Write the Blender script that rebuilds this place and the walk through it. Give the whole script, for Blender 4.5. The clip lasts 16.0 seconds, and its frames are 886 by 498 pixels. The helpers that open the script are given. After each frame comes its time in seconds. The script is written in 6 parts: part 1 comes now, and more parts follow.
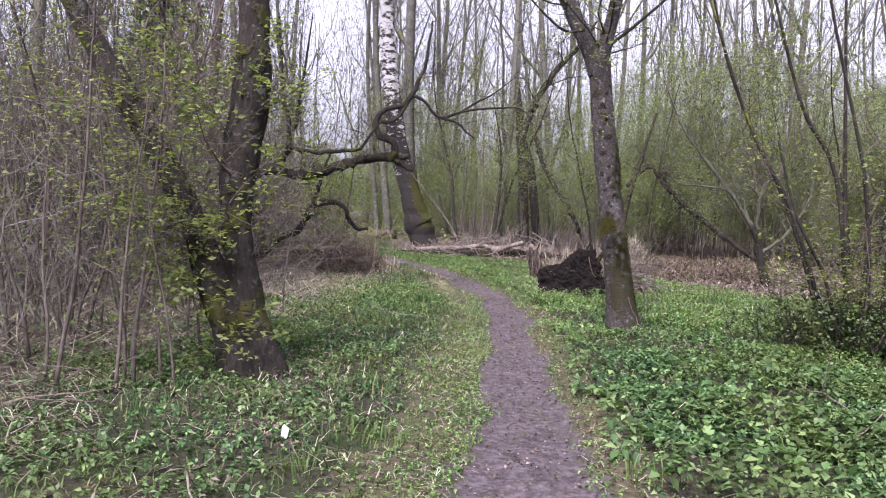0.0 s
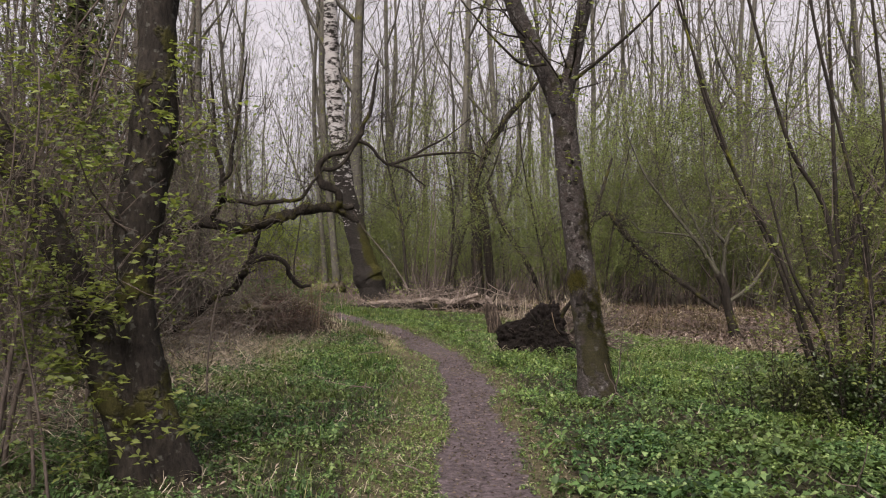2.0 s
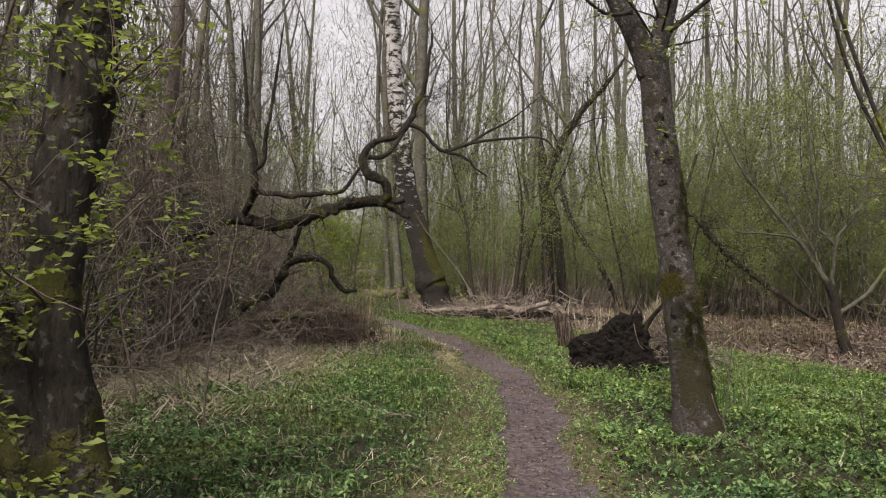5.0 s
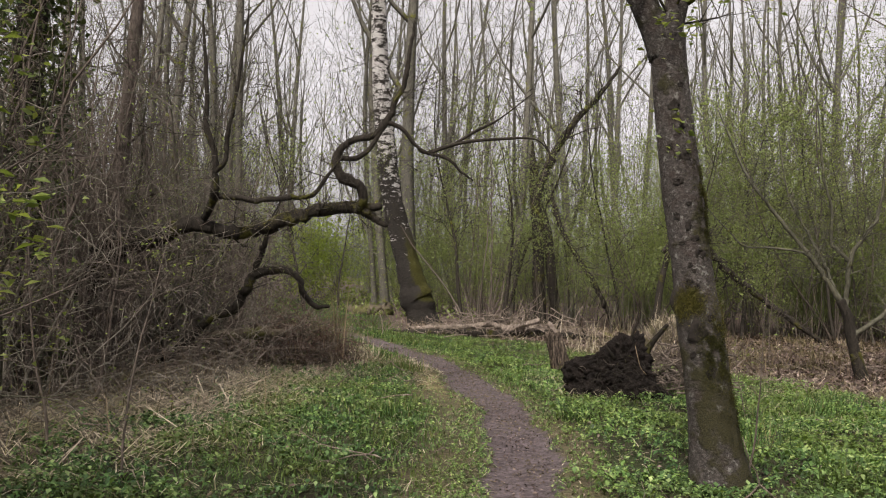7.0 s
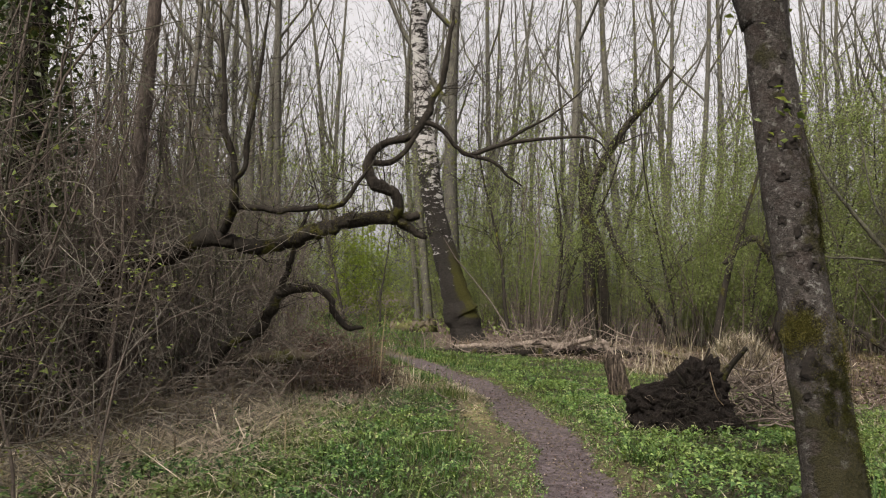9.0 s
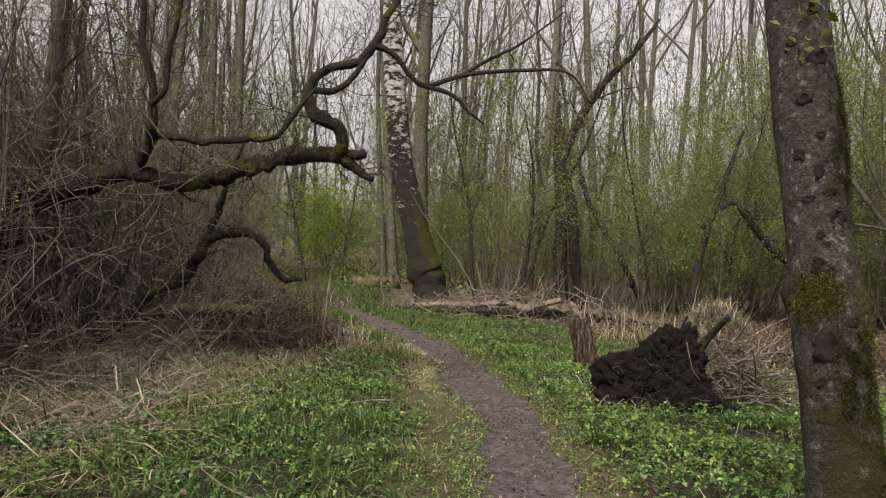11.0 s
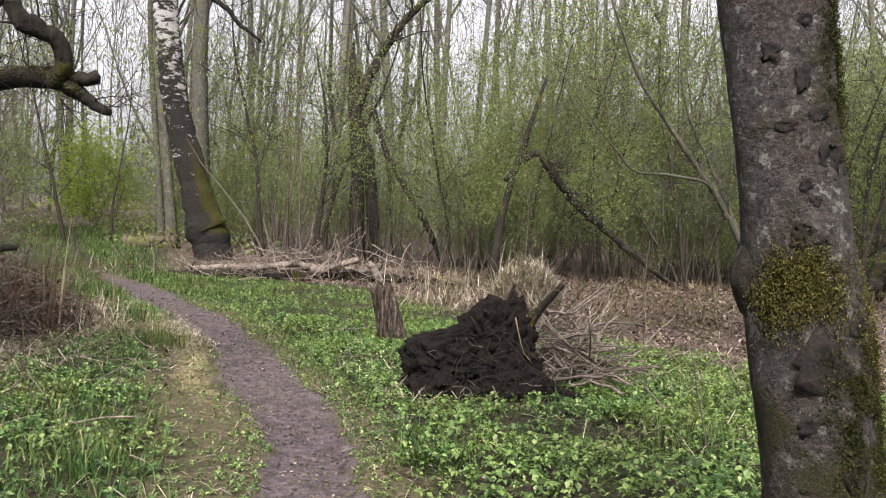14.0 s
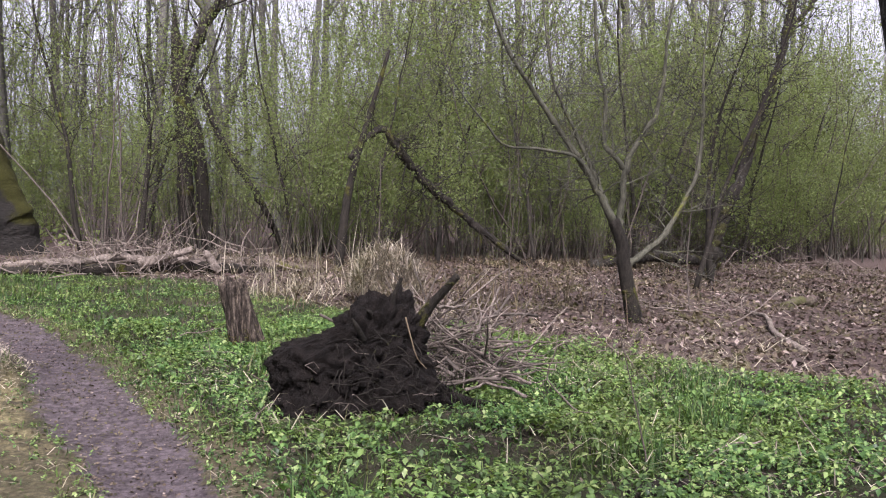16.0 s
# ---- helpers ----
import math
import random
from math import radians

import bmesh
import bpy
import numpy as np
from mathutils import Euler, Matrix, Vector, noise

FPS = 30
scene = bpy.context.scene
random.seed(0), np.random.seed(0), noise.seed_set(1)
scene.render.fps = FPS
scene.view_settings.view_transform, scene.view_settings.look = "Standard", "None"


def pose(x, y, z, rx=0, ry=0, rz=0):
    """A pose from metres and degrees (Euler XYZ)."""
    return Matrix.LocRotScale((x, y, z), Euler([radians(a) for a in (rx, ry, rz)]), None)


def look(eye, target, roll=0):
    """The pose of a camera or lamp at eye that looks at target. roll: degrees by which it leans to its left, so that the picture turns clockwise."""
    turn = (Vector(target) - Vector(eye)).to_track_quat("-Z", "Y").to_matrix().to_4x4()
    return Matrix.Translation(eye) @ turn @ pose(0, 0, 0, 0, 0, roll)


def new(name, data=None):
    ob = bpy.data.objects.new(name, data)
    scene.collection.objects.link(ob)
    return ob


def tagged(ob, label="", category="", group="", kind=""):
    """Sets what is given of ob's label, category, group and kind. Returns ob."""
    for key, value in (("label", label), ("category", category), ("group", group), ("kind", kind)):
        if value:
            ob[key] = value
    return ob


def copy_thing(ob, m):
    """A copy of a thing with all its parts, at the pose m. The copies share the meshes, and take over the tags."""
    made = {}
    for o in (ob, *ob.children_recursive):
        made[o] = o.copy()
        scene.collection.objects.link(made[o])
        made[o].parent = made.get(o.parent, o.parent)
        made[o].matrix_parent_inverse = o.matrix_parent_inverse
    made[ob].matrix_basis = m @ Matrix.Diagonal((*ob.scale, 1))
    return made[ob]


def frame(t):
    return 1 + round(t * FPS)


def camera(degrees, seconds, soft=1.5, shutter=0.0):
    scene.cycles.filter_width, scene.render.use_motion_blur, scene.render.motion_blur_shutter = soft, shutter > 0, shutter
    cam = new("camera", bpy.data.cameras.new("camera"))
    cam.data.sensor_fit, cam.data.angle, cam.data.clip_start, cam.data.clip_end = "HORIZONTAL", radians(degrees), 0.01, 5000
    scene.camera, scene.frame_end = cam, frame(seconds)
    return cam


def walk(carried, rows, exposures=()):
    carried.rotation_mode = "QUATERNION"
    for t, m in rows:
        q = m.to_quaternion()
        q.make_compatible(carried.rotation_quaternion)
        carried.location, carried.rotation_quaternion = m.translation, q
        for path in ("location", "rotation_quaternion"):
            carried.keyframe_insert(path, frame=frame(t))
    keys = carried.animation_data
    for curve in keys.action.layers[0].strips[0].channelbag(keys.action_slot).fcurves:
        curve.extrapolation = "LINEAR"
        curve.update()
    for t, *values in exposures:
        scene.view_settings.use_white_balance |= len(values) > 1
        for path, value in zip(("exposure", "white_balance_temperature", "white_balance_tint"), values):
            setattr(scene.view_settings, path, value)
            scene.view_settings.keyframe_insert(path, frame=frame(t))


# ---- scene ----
cam = camera(54.0, 16.0, soft=1.15)
PATH = [
    (0, (-0.017, -0.014, 1.461), (-0.01, 1.984, 1.362), 2.4),
    (0.5, (0.024, 0.217, 1.488), (-0.03, 2.216, 1.425), 1.7),
    (1, (0.03, 0.533, 1.514), (-0.055, 2.531, 1.524), 2.6),
    (1.5, (-0.001, 0.855, 1.493), (0.007, 2.855, 1.506), 2.5),
    (2, (0.019, 1.221, 1.53), (0.132, 3.218, 1.547), 1.4),
    (2.5, (0.087, 1.542, 1.508), (0.194, 3.539, 1.495), 1.7),
    (3, (0.163, 1.884, 1.485), (0.245, 3.882, 1.459), 2.3),
    (3.5, (0.219, 2.206, 1.451), (0.244, 4.206, 1.434), 2.0),
    (3.7, (0.225, 2.3, 1.444), (0.221, 4.3, 1.435), 1.9),
    (5.8, (0.268, 3.591, 1.45), (0.21, 5.59, 1.486), 1.6),
    (6, (0.283, 3.711, 1.45), (0.26, 5.711, 1.484), 0.5),
    (6.5, (0.292, 3.978, 1.42), (0.298, 5.977, 1.49), 0.9),
    (7, (0.327, 4.268, 1.419), (0.296, 6.266, 1.486), 2.2),
    (7.5, (0.316, 4.563, 1.4), (0.254, 6.56, 1.475), 2.0),
    (8, (0.291, 4.845, 1.436), (0.216, 6.842, 1.515), 1.2),
    (8.5, (0.296, 5.137, 1.447), (0.183, 7.132, 1.541), 1.1),
    (8.7, (0.298, 5.261, 1.471), (0.168, 7.254, 1.565), 1.6),
    (10.8, (0.476, 6.571, 1.43), (0.376, 8.568, 1.46), 3.3),
    (11, (0.5, 6.647, 1.407), (0.426, 8.645, 1.408), 3.8),
    (11.5, (0.556, 6.922, 1.389), (0.582, 8.921, 1.349), 4.4),
    (12, (0.582, 7.216, 1.4), (0.638, 9.214, 1.332), 3.6),
    (12.5, (0.626, 7.538, 1.405), (0.707, 9.535, 1.353), 3.5),
    (13, (0.652, 7.85, 1.435), (0.837, 9.841, 1.396), 4.4),
    (13.5, (0.621, 8.169, 1.443), (0.944, 10.142, 1.399), 4.0),
    (14, (0.609, 8.428, 1.442), (1.009, 10.387, 1.366), 3.4),
    (14.5, (0.625, 8.733, 1.442), (1.065, 10.683, 1.394), 3.2),
    (15, (0.616, 9.026, 1.441), (1.163, 10.949, 1.417), 2.9),
    (15.5, (0.563, 9.346, 1.44), (1.266, 11.218, 1.394), 2.1),
    (16, (0.534, 9.555, 1.452), (1.308, 11.396, 1.346), 1.9),
]
walk(cam, [(t, look(eye, target, roll)) for t, eye, target, roll in PATH],
     exposures=[(0.0, 2.44, 5850, 20), (1.0, 2.12, 6000, 20), (2.0, 1.6, 6900, 12), (3.5, 1.68, 7000, 7), (8.5, 1.76, 7050, 5), (11.0, 1.65, 7250, 3), (12.0, 1.9, 7100, 4), (12.5, 2.2, 6750, 6), (13.9, 2.28, 6600, 7), (14.5, 2.4, 6500, 10), (16.0, 2.22, 6050, 15)])

# ---- world and sun: bright overcast spring sky ----
SUN_ELEV, SUN_AZ = 52.0, 200.0
world = bpy.data.worlds.new("overcast_sky")
scene.world = world
world.use_nodes = True
wn, wl = world.node_tree.nodes, world.node_tree.links
wn.clear()
sky = wn.new("ShaderNodeTexSky")
sky.sky_type = 'NISHITA'
sky.sun_disc = False
sky.sun_elevation, sky.sun_rotation = radians(SUN_ELEV), radians(SUN_AZ)
sky.air_density, sky.dust_density, sky.ozone_density = 1.0, 4.0, 1.0
grey = wn.new("ShaderNodeHueSaturation")
grey.inputs["Saturation"].default_value = 0.05
tintn = wn.new("ShaderNodeMix")
tintn.data_type, tintn.blend_type = 'RGBA', 'MULTIPLY'
tintn.inputs["Factor"].default_value = 1.0
tintn.inputs[7].default_value = (0.995, 0.96, 1.055, 1)
bgn = wn.new("ShaderNodeBackground")
bgn.inputs["Strength"].default_value = 0.07
won = wn.new("ShaderNodeOutputWorld")
wl.new(sky.outputs[0], grey.inputs["Color"])
wl.new(grey.outputs[0], tintn.inputs[6])
wl.new(tintn.outputs[2], bgn.inputs["Color"])
wl.new(bgn.outputs[0], won.inputs["Surface"])

sun_data = bpy.data.lights.new("sun", 'SUN')
sun_data.energy, sun_data.angle, sun_data.color = 1.9, radians(16), (1.0, 0.95, 0.86)
sun = new("sun", sun_data)
sun.matrix_world = look((30 * math.sin(radians(SUN_AZ)), 30 * math.cos(radians(SUN_AZ)), 34), (0, 0, 0))


# ---- materials ----
class Mat:
    """Small helper round a node tree."""

    def __init__(self, name):
        self.m = bpy.data.materials.new(name)
        self.m.use_nodes = True
        self.t = self.m.node_tree
        self.t.nodes.clear()
        self.out = self.add("ShaderNodeOutputMaterial")

    def add(self, kind):
        return self.t.nodes.new(kind)

    def link(self, a, b):
        self.t.links.new(a, b)

    def noise(self, scale, detail=4.0, rough=0.6, stretch=None, coord="Object"):
        n = self.add("ShaderNodeTexNoise")
        n.inputs["Scale"].default_value = scale
        n.inputs["Detail"].default_value = detail
        n.inputs["Roughness"].default_value = rough
        tc = self.add("ShaderNodeTexCoord")
        src = tc.outputs[coord]
        if stretch:
            mp = self.add("ShaderNodeMapping")
            mp.inputs["Scale"].default_value = stretch
            self.link(src, mp.inputs["Vector"])
            src = mp.outputs[0]
        self.link(src, n.inputs["Vector"])
        return n.outputs["Fac"]

    def ramp(self, fac, stops):
        r = self.add("ShaderNodeValToRGB")
        e = r.color_ramp.elements
        while len(e) < len(stops):
            e.new(0.5)
        for el, (p, c) in zip(e, stops):
            el.position = p
            el.color = (*c, 1) if len(c) == 3 else c
        self.link(fac, r.inputs[0])
        return r.outputs[0]

    def span(self, fac, a, b):
        n = self.add("ShaderNodeMapRange")
        n.inputs[1].default_value, n.inputs[2].default_value = a, b
        n.interpolation_type = 'SMOOTHSTEP'
        self.link(fac, n.inputs[0])
        return n.outputs[0]

    def mix(self, fac, a, b, blend='MIX'):
        n = self.add("ShaderNodeMix")
        n.data_type, n.blend_type = 'RGBA', blend
        for sock, v in ((n.inputs[0], fac), (n.inputs[6], a), (n.inputs[7], b)):
            if isinstance(v, (int, float)):
                sock.default_value = v
            elif isinstance(v, tuple):
                sock.default_value = (*v, 1)
            else:
                self.link(v, sock)
        return n.outputs[2]

    def math(self, op, a, b):
        n = self.add("ShaderNodeMath")
        n.operation = op
        for i, v in enumerate((a, b)):
            if isinstance(v, (int, float)):
                n.inputs[i].default_value = v
            else:
                self.link(v, n.inputs[i])
        return n.outputs[0]

    def attr(self, name):
        n = self.add("ShaderNodeAttribute")
        n.attribute_name = name
        return n.outputs["Fac"]

    def pos_z(self, coord="Object"):
        tc = self.add("ShaderNodeTexCoord")
        s = self.add("ShaderNodeSeparateXYZ")
        self.link(tc.outputs[coord], s.inputs[0])
        return s.outputs[2]

    def surface(self, col, rough=0.85, bump=None, dist=0.01, strength=0.6, spec=0.25):
        p = self.add("ShaderNodeBsdfPrincipled")
        if isinstance(col, tuple):
            p.inputs["Base Color"].default_value = (*col, 1)
        else:
            self.link(col, p.inputs["Base Color"])
        p.inputs["Roughness"].default_value = rough
        p.inputs["Specular IOR Level"].default_value = spec
        if bump is not None:
            b = self.add("ShaderNodeBump")
            b.inputs["Distance"].default_value = dist
            b.inputs["Strength"].default_value = strength
            self.link(bump, b.inputs["Height"])
            self.link(b.outputs[0], p.inputs["Normal"])
        self.link(p.outputs[0], self.out.inputs["Surface"])
        return self.m


def leaf_mat(name, stops, rough=0.5, through_light=0.4, gloss=0.3):
    """Thin leaf: each leaf takes its own shade, and lets some light through."""
    k = Mat(name)
    g = k.add("ShaderNodeNewGeometry")
    oi = k.add("ShaderNodeObjectInfo")
    v = k.math('FRACT', k.math('ADD', g.outputs["Random Per Island"], k.math('MULTIPLY', oi.outputs["Random"], 0.25)), 0)
    col = k.ramp(v, stops)
    patch = k.span(k.noise(0.9, 3.0, coord="Object"), 0.4, 0.66)
    col = k.mix(k.math('MULTIPLY', patch, 0.45), col, k.mix(0.6, col, (0.15, 0.15, 0.035)))
    small = k.span(k.noise(4.5, 3.0, coord="Object"), 0.35, 0.65)
    col = k.mix(k.math('MULTIPLY', small, 0.5), col, k.mix(0.5, col, (0.012, 0.018, 0.008)))
    p = k.add("ShaderNodeBsdfPrincipled")
    k.link(col, p.inputs["Base Color"])
    p.inputs["Roughness"].default_value = rough
    p.inputs["Specular IOR Level"].default_value = gloss
    tr = k.add("ShaderNodeBsdfTranslucent")
    k.link(k.mix(1.0, col, (1.25, 1.22, 0.72), 'MULTIPLY'), tr.inputs["Color"])
    mx = k.add("ShaderNodeMixShader")
    mx.inputs[0].default_value = through_light
    k.link(p.outputs[0], mx.inputs[1])
    k.link(tr.outputs[0], mx.inputs[2])
    k.link(mx.outputs[0], k.out.inputs["Surface"])
    return k.m


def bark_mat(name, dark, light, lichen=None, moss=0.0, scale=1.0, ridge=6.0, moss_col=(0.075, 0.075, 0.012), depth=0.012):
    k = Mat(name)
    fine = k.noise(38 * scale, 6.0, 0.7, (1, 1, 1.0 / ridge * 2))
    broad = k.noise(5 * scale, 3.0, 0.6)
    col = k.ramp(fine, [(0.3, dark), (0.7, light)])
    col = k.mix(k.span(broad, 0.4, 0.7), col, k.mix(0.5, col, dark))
    if lichen:
        spots = k.span(k.noise(17 * scale, 3.0, 0.55), 0.58, 0.66)
        col = k.mix(k.math('MULTIPLY', spots, 0.75), col, lichen)
    h = fine
    if moss > 0:
        m = k.noise(2.6, 5.0, 0.65)
        mask = k.span(m, 0.62 - 0.3 * moss, 0.70 - 0.3 * moss)
        mossc = k.ramp(k.noise(90, 3.0), [(0.3, tuple(c * 0.55 for c in moss_col)), (0.7, tuple(c * 1.5 for c in moss_col))])
        col = k.mix(mask, col, mossc)
        h = k.math('ADD', fine, k.math('MULTIPLY', mask, 0.8))
    oi = k.add("ShaderNodeObjectInfo")
    col = k.mix(k.math('MULTIPLY', oi.outputs["Random"], 0.3), col, k.mix(0.5, col, light))
    return k.surface(col, 0.9, h, depth, 0.8, 0.15)


M = {}
# far bark is paler than near bark: distance haze is put into its colour
M["bark_far"] = bark_mat("hazed_far_bark", (0.034, 0.032, 0.028), (0.125, 0.116, 0.10), None, 0.12, 0.6)
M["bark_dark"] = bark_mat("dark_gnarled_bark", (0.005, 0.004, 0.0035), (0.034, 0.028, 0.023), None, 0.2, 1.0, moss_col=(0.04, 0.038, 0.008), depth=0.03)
M["bark_mossy"] = bark_mat("mossy_bark", (0.006, 0.005, 0.0045), (0.038, 0.031, 0.026), (0.075, 0.075, 0.066), 0.34, moss_col=(0.032, 0.03, 0.008), depth=0.03)
M["log_mossy"] = bark_mat("mossy_log_bark", (0.03, 0.022, 0.016), (0.11, 0.09, 0.07), None, 0.5, moss_col=(0.05, 0.05, 0.016))
M["log_brown"] = bark_mat("weathered_brown_log", (0.02, 0.014, 0.011), (0.13, 0.10, 0.082), None, 0.1, 0.9, depth=0.025)
M["bark_olive"] = bark_mat("grey_olive_bark", (0.02, 0.019, 0.014), (0.10, 0.094, 0.072), None, 0.1, 0.9, depth=0.02)
M["twig_brown"] = bark_mat("brown_twig", (0.032, 0.026, 0.0225), (0.13, 0.104, 0.091), None, 0.0, 0.8)
M["twig_grey"] = bark_mat("grey_twig", (0.06, 0.053, 0.046), (0.20, 0.178, 0.155), None, 0.0, 0.8)
M["twig_dark"] = bark_mat("dark_twig", (0.009, 0.0075, 0.0065), (0.034, 0.028, 0.023), None, 0.1, 0.8)
M["dead_wood"] = bark_mat("weathered_dead_wood", (0.026, 0.019, 0.016), (0.29, 0.235, 0.205), None, 0.04, 0.9, depth=0.025)
kk = Mat("cracked_stump_wood")
streak = kk.noise(34, 6.0, 0.7, (1, 1, 0.1))
sc = kk.ramp(streak, [(0.36, (0.007, 0.005, 0.0045)), (0.47, (0.04, 0.03, 0.025)), (0.58, (0.12, 0.092, 0.074)), (0.7, (0.30, 0.24, 0.19))])
sc = kk.mix(kk.math('MULTIPLY', kk.span(kk.noise(9, 4.0, 0.6), 0.5, 0.6), 0.75), sc, kk.mix(0.8, sc, (0.012, 0.009, 0.008)))
M["rotten"] = kk.surface(sc, 0.92, streak, 0.05, 1.0, 0.15)
M["pale_wood"] = bark_mat("pale_broken_wood", (0.08, 0.055, 0.036), (0.26, 0.2, 0.135), None, 0.0, 1.5)


def smooth_bark():
    """Grey ash-like bark: lichen flecks, fine cross lines, dark moss low down in patches."""
    k = Mat("smooth_spotted_bark")
    fine = k.noise(34, 7.0, 0.75, (1.0, 1.0, 1.15))
    grain = k.noise(130, 3.0, 0.6)
    col = k.ramp(fine, [(0.3, (0.007, 0.006, 0.0055)), (0.5, (0.029, 0.024, 0.0225)), (0.7, (0.072, 0.062, 0.058))])
    col = k.mix(k.math('MULTIPLY', k.span(k.noise(24, 4.0, 0.7), 0.57, 0.62), 0.7), col, (0.14, 0.136, 0.13))
    col = k.mix(k.math('MULTIPLY', k.span(k.noise(9, 3.0, 0.6), 0.52, 0.62), 0.6), col, (0.022, 0.014, 0.012))
    col = k.mix(k.math('MULTIPLY', k.span(k.noise(62, 5.0, 0.75, (1, 1, 1.4)), 0.54, 0.6), 0.5), col, (0.085, 0.076, 0.075))
    col = k.mix(k.math('MULTIPLY', k.span(k.noise(46, 4.0, 0.7), 0.58, 0.63), 0.8), col, (0.009, 0.0065, 0.006))
    low = k.span(k.pos_z(), 1.35, 0.5)
    patch = k.span(k.math('ADD', k.noise(4.2, 7.0, 0.65), k.math('MULTIPLY', low, 0.12)), 0.54, 0.66)
    moss = k.ramp(k.noise(110, 3.0), [(0.3, (0.008, 0.007, 0.004)), (0.7, (0.032, 0.028, 0.011))])
    col = k.mix(patch, col, moss)
    h = k.math('ADD', k.math('MULTIPLY', fine, 0.7), k.math('ADD', k.math('MULTIPLY', grain, 0.3), k.math('MULTIPLY', patch, 0.6)))
    return k.surface(col, 0.88, h, 0.022, 1.0, 0.2)


M["bark_smooth"] = smooth_bark()


def birch_bark():
    """White bark with dark cross marks, black fissured foot and moss on one flank."""
    k = Mat("birch_bark")
    band = k.noise(2.6, 6.0, 0.75, (1.2, 1.2, 3.0))
    fine = k.noise(14, 5.0, 0.7, (1, 1, 3))
    white = k.ramp(fine, [(0.3, (0.29, 0.27, 0.27)), (0.7, (0.52, 0.5, 0.5))])
    black = k.ramp(fine, [(0.3, (0.007, 0.006, 0.0055)), (0.7, (0.036, 0.03, 0.027))])
    low = k.span(k.pos_z(), 6.5, 1.4)
    mask = k.span(k.math('ADD', band, k.math('MULTIPLY', low, 0.16)), 0.49, 0.54)
    foot_black = k.span(k.pos_z(), 1.7, 0.8)
    mask = k.math('MAXIMUM', mask, foot_black)
    col = k.mix(mask, white, black)
    tc = k.add("ShaderNodeTexCoord")
    s = k.add("ShaderNodeSeparateXYZ")
    k.link(tc.outputs["Normal"], s.inputs[0])
    side = k.span(k.math('ADD', s.outputs[0], k.math('MULTIPLY', k.noise(5, 4.0), 0.8)), 0.4, 0.75)
    foot = k.math('MULTIPLY', k.span(k.pos_z(), 3.0, 1.9), k.span(k.pos_z(), 0.66, 0.78))
    moss = k.ramp(k.noise(70, 3.0), [(0.3, (0.014, 0.014, 0.003)), (0.7, (0.06, 0.056, 0.010))])
    col = k.mix(k.math('MULTIPLY', side, foot), col, moss)
    return k.surface(col, 0.85, k.math('SUBTRACT', fine, k.math('MULTIPLY', mask, 0.5)), 0.09, 1.0, 0.2)


M["birch"] = birch_bark()
M["leaf_young"] = leaf_mat("young_leaf", [(0.0, (0.095, 0.135, 0.036)), (0.5, (0.15, 0.19, 0.055)), (1.0, (0.23, 0.265, 0.09))], 0.55, 0.5)
# lightened base colour carries the pale glare of the background
M["leaf_haze"] = leaf_mat("understorey_leaf", [(0.0, (0.10, 0.132, 0.048)), (0.5, (0.16, 0.2, 0.078)), (1.0, (0.22, 0.262, 0.112))], 0.65, 0.5, 0.15)
M["leaf_bright"] = leaf_mat("bright_leaf", [(0.0, (0.17, 0.24, 0.035)), (1.0, (0.32, 0.40, 0.07))], 0.6, 0.55)
M["leaf_ivy"] = leaf_mat("ivy_leaf", [(0.0, (0.02, 0.035, 0.012)), (1.0, (0.05, 0.075, 0.025))], 0.4, 0.2)
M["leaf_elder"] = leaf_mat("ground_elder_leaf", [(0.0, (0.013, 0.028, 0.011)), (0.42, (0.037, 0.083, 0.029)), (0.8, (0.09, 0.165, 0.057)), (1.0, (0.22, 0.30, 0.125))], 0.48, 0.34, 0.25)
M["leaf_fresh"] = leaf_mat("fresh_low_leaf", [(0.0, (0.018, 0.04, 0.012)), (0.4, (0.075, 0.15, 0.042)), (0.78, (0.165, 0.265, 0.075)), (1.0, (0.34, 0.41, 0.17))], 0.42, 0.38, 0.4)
M["grass"] = leaf_mat("grass_blade", [(0.0, (0.016, 0.034, 0.011)), (0.6, (0.052, 0.108, 0.03)), (0.9, (0.105, 0.165, 0.046)), (1.0, (0.24, 0.21, 0.12))], 0.55, 0.35, 0.2)
M["straw"] = leaf_mat("dry_straw", [(0.0, (0.045, 0.035, 0.028)), (0.5, (0.20, 0.165, 0.135)), (1.0, (0.55, 0.475, 0.395))], 0.7, 0.2, 0.2)
M["reed_cane"] = bark_mat("reddish_cane", (0.035, 0.02, 0.017), (0.14, 0.085, 0.07), None, 0.0, 1.2)
M["reed"] = leaf_mat("dry_brown_stem", [(0.0, (0.035, 0.023, 0.016)), (0.6, (0.09, 0.062, 0.044)), (1.0, (0.19, 0.14, 0.10))], 0.7, 0.15, 0.2)
M["litter"] = leaf_mat("dead_leaf", [(0.0, (0.014, 0.009, 0.008)), (0.5, (0.066, 0.042, 0.038)), (0.9, (0.14, 0.098, 0.09)), (1.0, (0.32, 0.25, 0.235))], 0.7, 0.12, 0.25)
M["moss_dark"] = leaf_mat("dark_moss_tuft", [(0.0, (0.008, 0.007, 0.003)), (0.6, (0.022, 0.02, 0.007)), (1.0, (0.06, 0.055, 0.016))], 0.85, 0.2, 0.1)
M["moss"] = leaf_mat("moss_tuft", [(0.0, (0.018, 0.016, 0.005)), (0.6, (0.075, 0.066, 0.02)), (1.0, (0.19, 0.17, 0.06))], 0.8, 0.3, 0.1)


